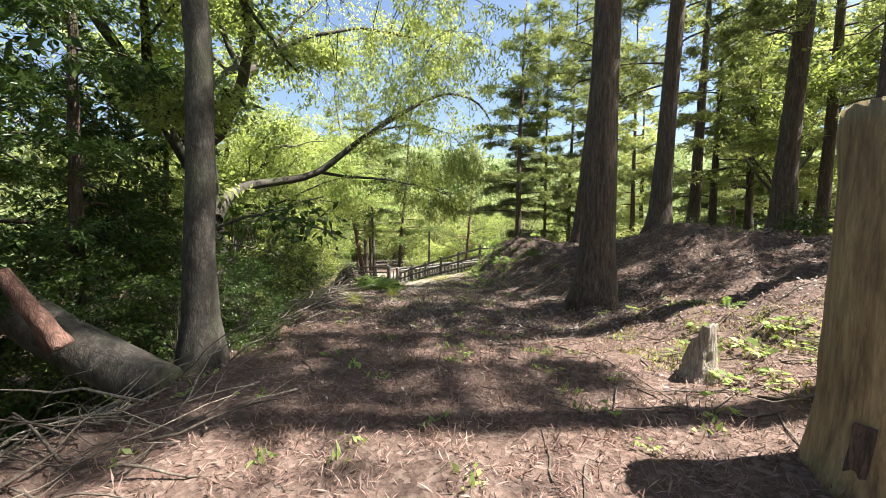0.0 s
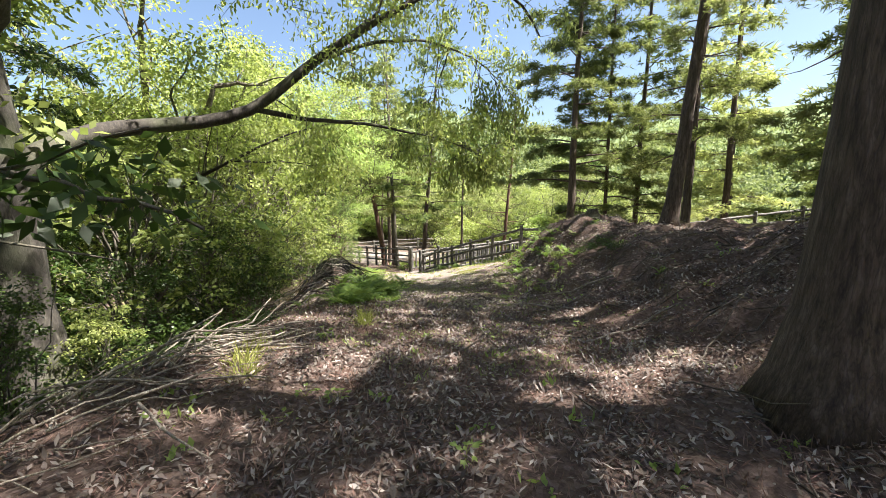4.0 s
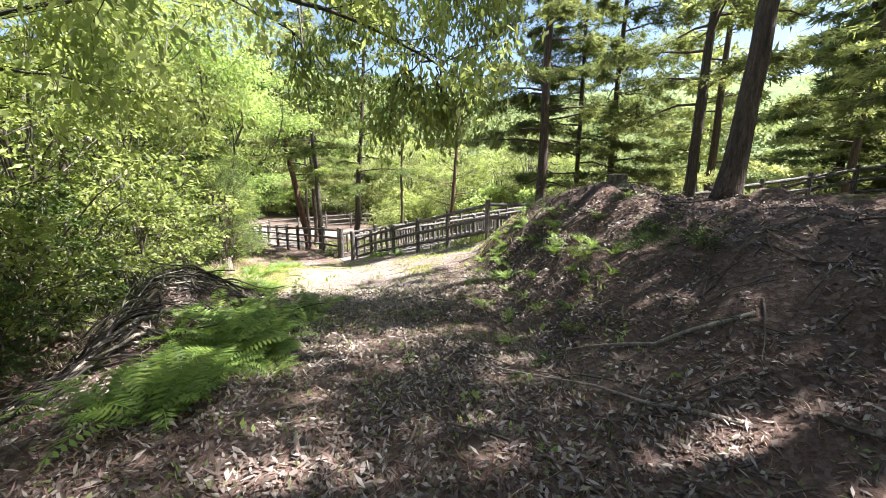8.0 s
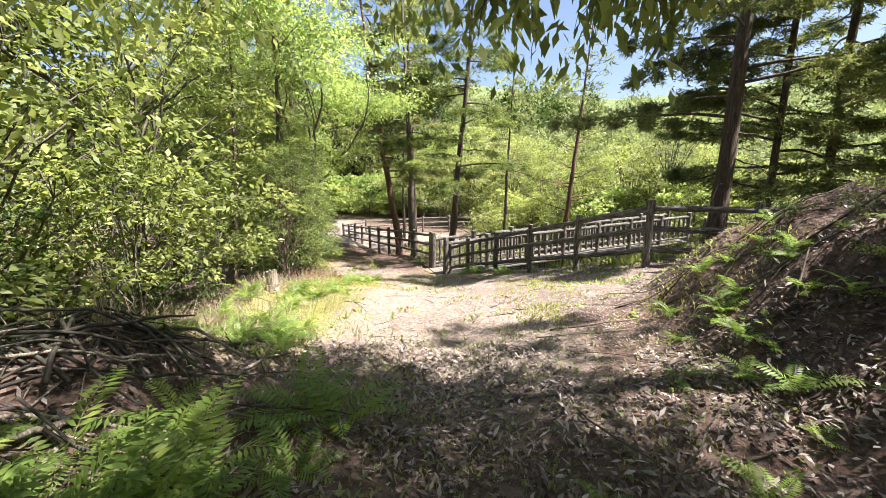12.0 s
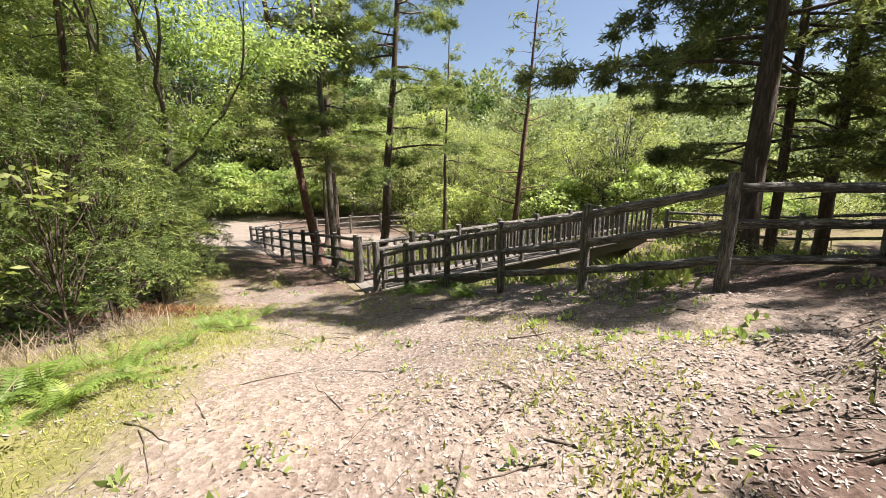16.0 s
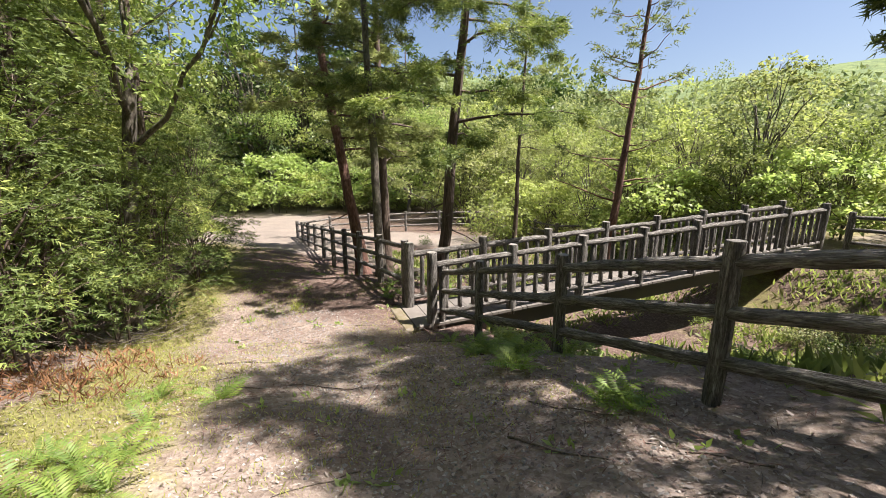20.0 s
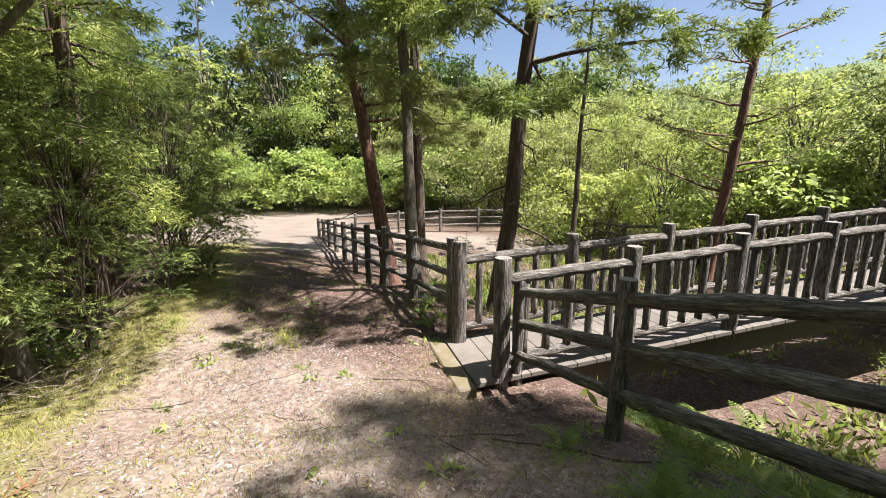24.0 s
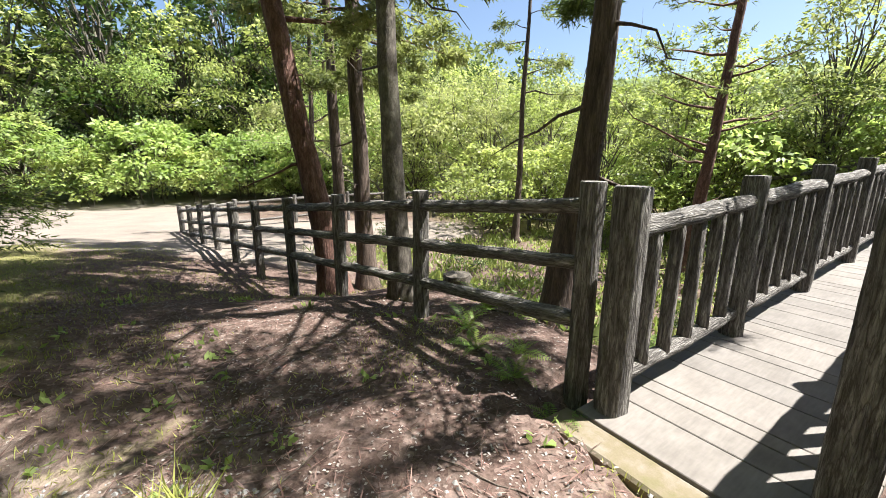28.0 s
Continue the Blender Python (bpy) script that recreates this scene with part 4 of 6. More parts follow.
for k in range(50):                                   # upper canopy over the path
    x, y = q.uniform(-3.4, 1.6), q.uniform(11.0, 15.2)
    branchlet((x, y, 4.3 + 0.25 * (x + 1) + q.uniform(-0.5, 2.4)), 0.014, 3, 0.9, 0.3)
upper = len(tips)
for k in range(19):                                   # clusters that hang low over the path
    x, y = q.uniform(-1.3, 1.5), q.uniform(14.9, 15.9)
    branchlet((x, y, 1.18 + 0.5 * abs(x - 0.05) + (0.0 if k < 7 else q.uniform(0.1, 1.3))), 0.012, 5, 0.5, 1.0)
child("bough", LB.mesh("oak_bough", [BARK_DARK]), oak)
# Low clusters take a darker leaf colour that imitates their backlit shade.
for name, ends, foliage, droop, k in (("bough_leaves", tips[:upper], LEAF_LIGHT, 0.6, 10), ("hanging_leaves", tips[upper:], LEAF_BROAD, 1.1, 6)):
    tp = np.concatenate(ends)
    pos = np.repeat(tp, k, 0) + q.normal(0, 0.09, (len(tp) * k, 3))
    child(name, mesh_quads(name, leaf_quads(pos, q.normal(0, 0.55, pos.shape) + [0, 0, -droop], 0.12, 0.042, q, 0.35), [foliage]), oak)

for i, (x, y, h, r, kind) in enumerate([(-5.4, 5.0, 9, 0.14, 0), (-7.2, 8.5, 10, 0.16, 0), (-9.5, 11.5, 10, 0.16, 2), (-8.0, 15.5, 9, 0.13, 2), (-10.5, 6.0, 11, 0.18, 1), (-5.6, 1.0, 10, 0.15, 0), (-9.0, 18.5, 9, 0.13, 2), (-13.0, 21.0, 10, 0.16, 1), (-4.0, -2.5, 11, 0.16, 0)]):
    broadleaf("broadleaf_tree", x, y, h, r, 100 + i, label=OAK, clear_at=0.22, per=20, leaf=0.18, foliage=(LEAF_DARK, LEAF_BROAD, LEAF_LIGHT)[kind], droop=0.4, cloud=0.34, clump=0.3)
broadleaf("broadleaf_tree", -7.1, 23.7, 9.0, 0.11, 131, (0.8, -0.2), 1, 0.11, 0.42, 34, LEAF_FRESH, label="spreading tree with fresh light green leaves in layers", depth=4, clear_at=0.4, droop=0.35, spread=0.42, kids=3, cloud=0.34, clump=0.3, flat=0.25)
broadleaf("broadleaf_tree", -6.3, 16.9, 8.5, 0.09, 132, (0.5, 0.3), 1, 0.10, 0.42, 34, LEAF_LIGHT, label="spreading tree with fresh light green leaves in layers", depth=4, clear_at=0.38, droop=0.35, spread=0.4, kids=3, cloud=0.3, clump=0.3, flat=0.25)
for i, (x, y, h, f) in enumerate([(-10.2, 48.0, 10, 1), (-6.8, 47.0, 9, 0), (-16.5, 52.5, 12, 0), (-24.0, 50.0, 12, 1), (-0.6, 46.5, 9, 0)]):
    broadleaf("slender_broadleaf_tree", x, y, h, 0.13, 230 + i, (0.2, 0.0), 1, 0.17, 0.5, 42, (LEAF_LIGHT, LEAF_FRESH)[f], label="slender tree with light green leaves past the gully", depth=3, clear_at=0.3, droop=0.3, spread=0.22, kids=3, cloud=0.55, clump=0.3, flat=0.35, group="valley trees")
broadleaf("broadleaf_tree", 11.6, 16.3, 9.5, 0.14, 133, (0.2, 0.1), 1, 0.16, 0.5, 40, LEAF_BROAD, label="leafy green tree behind the wooded bank", depth=3, clear_at=0.22, droop=0.35, spread=0.3, kids=3, cloud=0.34, clump=0.3, flat=0.35)


# Foliage darker than on the other cedars: the shade is put into its colour.
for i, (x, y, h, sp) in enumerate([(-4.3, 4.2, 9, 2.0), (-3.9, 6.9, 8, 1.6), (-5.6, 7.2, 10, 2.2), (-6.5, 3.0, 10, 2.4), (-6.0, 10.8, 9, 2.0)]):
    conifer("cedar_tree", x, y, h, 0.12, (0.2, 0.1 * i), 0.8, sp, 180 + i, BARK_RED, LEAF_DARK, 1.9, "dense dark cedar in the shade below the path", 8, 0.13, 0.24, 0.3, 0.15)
for i, (x, y, h, f) in enumerate([(-6.5, 43.5, 7, 2), (-1.0, 43.0, 8, 2), (4.5, 43.5, 9, 1), (-12.5, 52.0, 8, 1), (-3.6, 46.5, 9, 2)]):
    broadleaf("valley_tree", x, y, h, 0.09, 160 + i, (0.2, 0.1), 2, 0.18, 0.55, 15, (LEAF_OLIVE, LEAF_LIGHT, LEAF_PALE, LEAF_BROAD, LEAF_DARK)[f], label="small bright green tree past the gully", clear_at=0.2, droop=0.2, cloud=0.42, group="valley trees", clump=0.25)


def bushy(name, h, w, seed, foliage, leaf, clumps, per, label, category, group, bark=None, base=0.12, r0=0.03, aspect=0.5, droop=0.35, feather=False):
    """A dense leafy plant: forking stems that end in many domed clumps of leaves, with dark gaps between them."""
    q = np.random.default_rng(seed)
    top = root(name, pose(0, 0, 0), label, category, group)
    B, quads = Build(), []
    stems = [np.array([q.normal(0, 0.10 * w), q.normal(0, 0.10 * w), 0.0]) for i in range(3 if h < 4 else 2)]
    for i in range(clumps):
        f = base + (1 - base) * ((i + q.uniform(0, 1)) / clumps) ** 0.85
        a = i * 2.4 + q.normal(0, 0.5)
        rr = w * (0.35 + 0.65 * math.sin(math.pi * min(1.0, 0.22 + 0.72 * f))) * q.uniform(0.25, 1.0) ** 0.5
        hub = np.array([math.cos(a) * rr, math.sin(a) * rr, h * f * 0.93])
        cs = w * q.uniform(0.2, 0.38) * (1.1 - 0.35 * f)
        foot = stems[i % len(stems)]
        if i >= len(stems):
            foot = foot + np.array([hub[0] * 0.12, hub[1] * 0.12, hub[2] * q.uniform(0.3, 0.7)])
        else:
            hub = np.array([hub[0] * 0.3, hub[1] * 0.3, h * q.uniform(0.7, 0.9)])
        bend = foot * 0.5 + hub * 0.5 + np.array([0, 0, 0.08 * h])
        t = np.linspace(0, 1, 6)[:, None]
        pts = foot * (1 - t) ** 2 + 2 * bend * t * (1 - t) + hub * t ** 2
        pts[1:-1] += q.normal(0, 0.02 * w, (4, 3))
        B.tube(pts, r0 * (1.0 if i < len(stems) else 0.55) * np.linspace(1, 0.22, 6), 5 if r0 > 0.02 else 4, 0.03, False, seed + i)
        for k in range(3):
            d = unit(q.normal(0, 1, 3) * [1, 1, 0.4])
            B.tube([pts[4], hub + d * cs * 0.5, hub + d * cs * 0.9], [r0 * 0.2, r0 * 0.13, r0 * 0.06], 3, 0, False)
        u = q.normal(0, 1, (per, 3))
        u[:, 2] = np.abs(u[:, 2]) * 0.9 - 0.35
        u = unit(u)
        pos = hub + u * cs * np.array([1, 1, 0.55]) * q.uniform(0.45, 1.08, (per, 1)) ** 0.6
        if feather:
            d = unit(u * [1, 1, 0.3] + q.normal(0, 0.25, u.shape) + [0, 0, -droop])
            side = unit(np.cross(d, q.normal(0, 0.4, u.shape) + [0, 0, 1]))
            for k in range(8):
                out = d * 0.8 + side * ((1, -1)[k % 2]) * (1.1 - 0.09 * k)
                quads.append(blades(pos + d * leaf * 0.22 * k, out, leaf * (1.0 - 0.07 * k), leaf * 0.2, q))
            continue
        quads.append(leaf_quads(pos, u * [1, 1, 0.3] + q.normal(0, 0.25, u.shape), leaf, leaf * aspect, q, droop))
    child("trunk", B.mesh(name + "_trunk", [bark or BARK_GREY]), top)
    child("crown", mesh_quads(name + "_crown", np.concatenate(quads), [foliage]), top)
    return top



# ---- shrubs: a few kinds, set out many times ----
def shrub_kind(seed, h, foliage, leaf, per, label, kind="shrub"):
    s = broadleaf(kind, 0, 0, h, 0.0095 * h, seed, (0, 0), 2, leaf, 0.5, per, foliage, BARK_TWIG, label, 2, 0.12, 0.1, 0.42, 3, "shrub", "shrubs", 0.085 * h, 0.3)
    return s


def plant(thing, x, y, scale, turn, sink=0.05):
    c = copy_thing(thing, Matrix.Identity(4))
    c.matrix_basis = pose(x, y, L(x, y) - sink, 0, 0, turn) @ Matrix.Diagonal((scale, scale, scale, 1))
    return c


def uproot(thing):
    for o in (*thing.children_recursive, thing):
        bpy.data.objects.remove(o, do_unlink=True)


q = np.random.default_rng(21)
dark_shrubs = [shrub_kind(200 + i, 2.0, (LEAF_DARK, LEAF_BROAD, LEAF_DARK)[i], 0.13, 8, "leafy undergrowth shrub with dark green leaves") for i in range(3)]
light_shrubs = [shrub_kind(210 + i, 3.0, (LEAF_BROAD, LEAF_PALE, LEAF_OLIVE)[i], 0.14, 11, "bright green bush in the sunny valley") for i in range(3)]
for i in range(22):
    y = q.uniform(3, 22.5)
    x = np.interp(y, ROW_Y, ROW_X) - np.interp(y, [3, 9, 12, 16, 23], [3.6, 4.4, 4.6, 4.5, 5.6]) - abs(q.normal(0, 2.6))
    plant(dark_shrubs[i % 3], x, y, q.uniform(0.55, 1.25), q.uniform(0, 360))
# Only the dark-leaved kinds here: on the left their colour stands in for shade.
for x, y, s in [(-2.0, 9.7, 0.25), (-2.3, 10.3, 0.34), (-2.1, 11.0, 0.28), (-2.5, 11.8, 0.36), (-2.6, 9.9, 0.4), (-1.4, 6.8, 0.3), (-1.75, 7.2, 0.36), (-1.35, 6.3, 0.2), (-2.0, 6.7, 0.4), (-2.2, 7.6, 0.42), (-2.75, 6.9, 0.6), (-2.9, 7.9, 0.65), (-3.1, 8.9, 0.6), (-3.3, 5.9, 0.7), (-2.9, 10.4, 0.5), (-3.3, 11.4, 0.55), (-3.9, 12.4, 0.6), (-5.2, 16.3, 0.7), (-4.8, 17.4, 0.6), (-6.9, 22.6, 0.8), (-7.2, 24.0, 0.6), (-8.9, 27.2, 0.7), (-5.0, 19.8, 0.6), (9.0, 15.5, 0.8), (7.6, 10.5, 0.5), (10.2, 12.8, 0.9), (8.4, 18.2, 0.8), (11.8, 17.5, 1.0)]:
    plant(dark_shrubs[q.integers(2) * 2], x, y, s, q.uniform(0, 360))
for x, y, s in [(1.2, 25.2, 0.35), (2.4, 26.6, 0.45), (0.2, 24.6, 0.3), (3.4, 25.4, 0.4), (4.6, 27.6, 0.5), (3.0, 28.8, 0.45), (6.2, 27.5, 0.5), (-0.6, 29.6, 0.4), (-2.0, 31.0, 0.5), (0.8, 31.2, 0.5), (-3.6, 33.0, 0.45), (-6.0, 37.0, 0.4), (2.4, 33.4, 0.6)]:
    plant(dark_shrubs[q.integers(3)], x, y, s, q.uniform(0, 360))
for i in range(14):
    x, y = q.uniform(-3, 16), q.uniform(33.5, 46)
    if x > 5 and y < 35:
        y += 2
    plant((light_shrubs + dark_shrubs[1:2])[i % 4], x, y, q.uniform(0.7, 1.45) * (1.0, 1.0, 1.0, 1.4)[i % 4] * (0.62 if x > 4.5 else 1.0), q.uniform(0, 360))
for i in range(16):
    x, y = q.uniform(-26, 0), q.uniform(50, 56)
    plant(light_shrubs[i % 3], x, y, q.uniform(0.6, 1.1), q.uniform(0, 360))
for i in range(7):
    x, y = q.uniform(14, 26), q.uniform(24, 48)
    plant(light_shrubs[i % 3], x, y, q.uniform(0.7, 1.2), q.uniform(0, 360))
for i in range(16):                                   # seedlings on the flank of the bank
    plant(dark_shrubs[i % 3], q.uniform(1.7, 3.4), q.uniform(13.4, 17.2), q.uniform(0.10, 0.2), q.uniform(0, 360), 0.02)
for i in range(26):                                   # the sunny slope right of the bridge
    s, n = q.uniform(2.5, 11.0), q.uniform(-7.0, -2.1)
    x, y = BX + BU[0] * s + BN[0] * n, BY + BU[1] * s + BN[1] * n
    plant((dark_shrubs[1], light_shrubs[0], light_shrubs[2])[i % 3], x, y, q.uniform(0.22, 0.42), q.uniform(0, 360))
for s in dark_shrubs + light_shrubs:
    uproot(s)


# dense thickets: below the path, round the clearing, past the gully and up the hillside
q = np.random.default_rng(91)
THICK = "dense leafy thicket of small green leaves in the shade"
# The first kind's darker leaf colour imitates shade low down beside the path.
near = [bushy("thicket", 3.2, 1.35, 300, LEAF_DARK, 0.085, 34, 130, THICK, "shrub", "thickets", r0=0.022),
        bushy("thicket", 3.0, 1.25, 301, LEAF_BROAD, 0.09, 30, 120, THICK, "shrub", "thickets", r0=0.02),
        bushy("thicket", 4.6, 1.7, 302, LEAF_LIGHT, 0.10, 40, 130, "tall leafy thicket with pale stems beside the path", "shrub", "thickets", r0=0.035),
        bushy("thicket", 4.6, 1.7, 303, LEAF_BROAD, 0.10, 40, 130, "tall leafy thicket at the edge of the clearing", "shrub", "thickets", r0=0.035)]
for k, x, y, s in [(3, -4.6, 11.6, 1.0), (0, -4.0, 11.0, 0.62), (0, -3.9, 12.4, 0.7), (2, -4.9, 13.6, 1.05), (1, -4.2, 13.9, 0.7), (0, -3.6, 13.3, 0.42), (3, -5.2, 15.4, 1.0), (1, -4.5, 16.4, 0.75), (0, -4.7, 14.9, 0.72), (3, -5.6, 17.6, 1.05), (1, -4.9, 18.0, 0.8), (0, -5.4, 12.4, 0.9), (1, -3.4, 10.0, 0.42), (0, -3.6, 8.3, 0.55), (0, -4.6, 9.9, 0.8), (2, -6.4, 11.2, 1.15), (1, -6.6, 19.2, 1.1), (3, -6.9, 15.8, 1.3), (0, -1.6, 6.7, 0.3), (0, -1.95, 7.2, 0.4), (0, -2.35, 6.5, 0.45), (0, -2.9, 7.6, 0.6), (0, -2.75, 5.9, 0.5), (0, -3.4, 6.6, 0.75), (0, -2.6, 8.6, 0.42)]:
    plant(near[k], x, y, s * q.uniform(0.94, 1.06), q.uniform(0, 360))
sprays = [bushy("cedar_shrub", 3.4, 0.95, 310 + i, CEDAR, 0.06, 46, 56, "bushy young cedar with green sprays to the ground", "shrub", "cedar shrubs", BARK_RED, 0.05, 0.018, 0.2, 0.35, True) for i in range(2)]
for k, x, y, s in [(0, -4.7, 19.6, 0.8), (1, -5.1, 20.6, 0.95), (0, -5.9, 21.6, 1.1), (1, -6.4, 23.0, 0.8), (0, -7.3, 24.4, 1.0), (1, -8.4, 26.3, 1.1), (0, -9.6, 27.7, 1.15), (1, -11.2, 29.0, 1.3), (0, -6.9, 22.2, 1.3)]:
    plant(sprays[k], x, y, s * q.uniform(0.94, 1.06), q.uniform(0, 360))
far_trees = [bushy("leafy_tree", 6.2, 2.3, 320, LEAF_LIGHT, 0.17, 44, 105, "leafy tree with bright layered foliage past the gully", "tree", "valley trees", r0=0.055, base=0.03),
             bushy("leafy_tree", 6.0, 2.1, 321, LEAF_BROAD, 0.17, 42, 105, "leafy green tree past the gully", "tree", "valley trees", r0=0.055, base=0.03),
             bushy("leafy_tree", 6.4, 2.2, 322, LEAF_PALE, 0.17, 42, 105, "leafy tree with pale flowering boughs past the gully", "tree", "valley trees", r0=0.055, base=0.03)]
for k, x, y, s in [(1, 2.6, 35.8, 0.82), (0, 4.4, 36.4, 0.95), (2, 6.2, 34.8, 0.9), (1, 7.9, 33.4, 0.62), (2, 9.4, 31.9, 0.55), (0, 8.6, 36.4, 0.68), (1, 11.2, 33.6, 0.5), (0, 1.3, 37.4, 0.7), (1, 5.3, 34.2, 0.55), (0, 0.4, 40.6, 0.8), (2, -1.8, 43.4, 0.8), (1, 3.0, 41.5, 0.95), (0, -5.2, 44.8, 0.9), (2, 6.0, 40.0, 0.85)]:
    plant(far_trees[k], x, y, s * q.uniform(0.94, 1.06), q.uniform(0, 360))
hill = [bushy("leafy_tree", 10.5, 3.4, 330, LEAF_LIGHT, 0.3, 50, 90, "tall full-crowned tree at the foot of the hillside", "tree", "hillside trees", r0=0.13, base=0.1),
        bushy("leafy_tree", 11.5, 3.2, 331, LEAF_DARK, 0.3, 50, 90, "tall dark full-crowned tree at the foot of the hillside", "tree", "hillside trees", r0=0.13, base=0.1)]
for k, x, y, s in [(1, -27.5, 41.5, 1.05), (0, -24.5, 44.0, 1.0), (1, -21.5, 46.0, 1.1), (0, -18.5, 47.2, 0.95), (1, -15.8, 48.5, 1.1), (0, -13.0, 48.6, 0.9), (1, -10.2, 49.5, 0.95), (0, -7.6, 50.0, 0.8), (1, -30.0, 38.0, 1.0), (0, -4.6, 51.0, 0.8)]:
    plant(hill[k], -4.0 + 1.2 * (x + 4.0), 23.5 + 1.2 * (y - 23.5), 1.2 * s * q.uniform(0.94, 1.06), q.uniform(0, 360), 0.15)
bank = [bushy("bush", 2.3, 1.5, 340 + i, (LEAF_FRESH, LEAF_LIGHT)[i], 0.15, 30, 100, "low bright green bush beside the gravel road", "shrub", "roadside bushes", BARK_TWIG, 0.06, 0.018) for i in range(2)]
for i, (x, y) in enumerate([(-20.3, 39.6), (-18.6, 40.6), (-16.8, 41.6), (-15.2, 42.4), (-13.4, 43.2), (-11.6, 43.6), (-9.8, 44.2), (-19.6, 42.6), (-17.4, 43.8), (-14.6, 44.8), (-12.2, 45.4), (-22.4, 40.6), (-8.0, 44.0), (-6.0, 43.2), (-4.2, 43.0), (-2.0, 42.2), (-23.5, 38.2), (0.2, 42.0), (2.2, 40.4), (1.6, 35.2), (3.5, 35.0), (4.6, 35.4), (7.0, 33.2), (8.7, 32.2), (10.2, 30.8), (-0.4, 38.6)]):
    far_off = 1.3 if x < -3 else 1.0
    plant(bank[i % 2], -4.0 + far_off * (x + 4.0), 23.5 + far_off * (y - 23.5), far_off ** 2 * q.uniform(0.55, 1.4), q.uniform(0, 360))
for s in near + sprays + far_trees + hill + bank:
    uproot(s)


# ---- far woods and valley brush ----
def far_growth(name, spots, leaf, per, mat, label, category):
    """Far trees, too many to count: crowns of loose leaf clumps in one mesh."""
    r = np.random.default_rng(len(name) + per)
    out = []
    for x, y, h, w in spots:
        z = float(land(np.array([x]), np.array([y]), False)[0])
        k = 13
        hub = unit(r.normal(0, 1, (k, 3))) * np.array([w, w, h * 0.46]) * r.uniform(0.35, 0.85, (k, 1))
        u = unit(r.normal(0, 1, (per, 3)))
        c = np.array([x, y, z + h * 0.5]) + hub[r.integers(0, k, per)] + u * np.array([0.36, 0.36, 0.3]) * w * r.uniform(0.5, 1.0, (per, 1)) ** 0.5
        out.append(leaf_quads(c, u + [0, 0, 0.3], leaf, leaf * 1.25, r, 0.0)[:, :3])
    ob = new(name, mesh_quads(name, np.concatenate(out), [mat]))
    return tagged(ob, label, category, kind="stuff")


q = np.random.default_rng(33)
spots = []
for i in range(300):
    a, d = q.uniform(radians(30), radians(180)), q.uniform(42, 105)
    if a < radians(52) and d < 60:
        d += 25
    x, y = -1 + math.cos(a) * d, 18 + math.sin(a) * d
    spots.append((x, y, q.uniform(6, 11) * (0.7 if a < radians(52) else 1.0), q.uniform(2.2, 4.0)))
far_growth("hillside_wood", spots, 0.52, 380, FAR_LEAF, "mixed green wood covering the hillside", "forest")
spots = []
for i in range(330):
    a, d = q.uniform(radians(5), radians(185)), 95 + 230 * q.uniform(0, 1) ** 1.3
    spots.append((-1 + math.cos(a) * d, 18 + math.sin(a) * d, q.uniform(9, 16), q.uniform(6, 11)))
far_growth("distant_wood", spots, 1.3, 300, FAR_LEAF, "distant wooded ridge across the valley", "forest")
spots = []
for i in range(330):
    a, d = q.uniform(radians(-5), radians(75)), q.uniform(24, 80)
    low = 0.55 if a < radians(56) else 1.0
    x, y = -1 + math.cos(a) * d, 18 + math.sin(a) * d
    if d < 34 and y < 30:
        continue
    spots.append((x, y, q.uniform(1.6, 4.0) * low, q.uniform(1.5, 2.8)))
dark = [(-1 + math.cos(a) * d, 18 + math.sin(a) * d, q.uniform(8, 13), q.uniform(1.1, 1.9)) for a, d in zip(q.uniform(radians(58), radians(150), 60), q.uniform(62, 100, 60))]
far_growth("hillside_conifers", dark, 0.7, 200, LEAF_DARK, "dark conifers standing out on the wooded hillside", "forest")
far_growth("valley_brush", spots, 0.26, 420, LEAF_OLIVE, "sunny green brush covering the valley floor", "brush")
spots = []
for i in range(120):
    a, d = q.uniform(radians(150), radians(330)), q.uniform(24, 60)
    spots.append((-1 + math.cos(a) * d, 12 + math.sin(a) * d, q.uniform(9, 14), q.uniform(2.5, 4.0)))
far_growth("surrounding_wood", spots, 0.8, 260, FAR_LEAF, "dark wood closing off the slope all round", "forest")


# ---- ferns and low plants ----
def frond_mesh(seed, ln=0.5):
    """One arching frond along +x."""
    r = np.random.default_rng(seed)
    out = []
    t = np.linspace(0.12, 1, 15)
    lift = r.uniform(0.75, 1.2)
    spine = np.stack([ln * t * (0.55 + 0.4 * t), 0.03 * np.sin(t * 3) * r.normal(0, 1), ln * (lift * t - 0.62 * t ** 2.4)], 1)
    side = np.array([0, 1.0, 0])
    fw = unit(np.gradient(spine, axis=0))
    pl = ln * 0.23 * np.sin(np.pi * np.clip(t * 0.92 + 0.06, 0, 1)) ** 0.8
    for sg in (-1, 1):
        tip = spine + sg * side * pl[:, None] + fw * pl[:, None] * 0.4 - np.array([0, 0, 1]) * pl[:, None] * r.uniform(0.1, 0.3, (15, 1))
        wd = fw * (ln * 0.029)
        mid = spine * 0.55 + tip * 0.45
        out.append(np.stack([spine - wd * 0.6, mid + wd, tip, mid - wd], 1))
    out.append(np.stack([spine[:-1] - side * 0.003, spine[1:] - side * 0.003, spine[1:] + side * 0.003, spine[:-1] + side * 0.003], 1))
    return mesh_quads("frond", np.concatenate(out), [FERN_MAT])


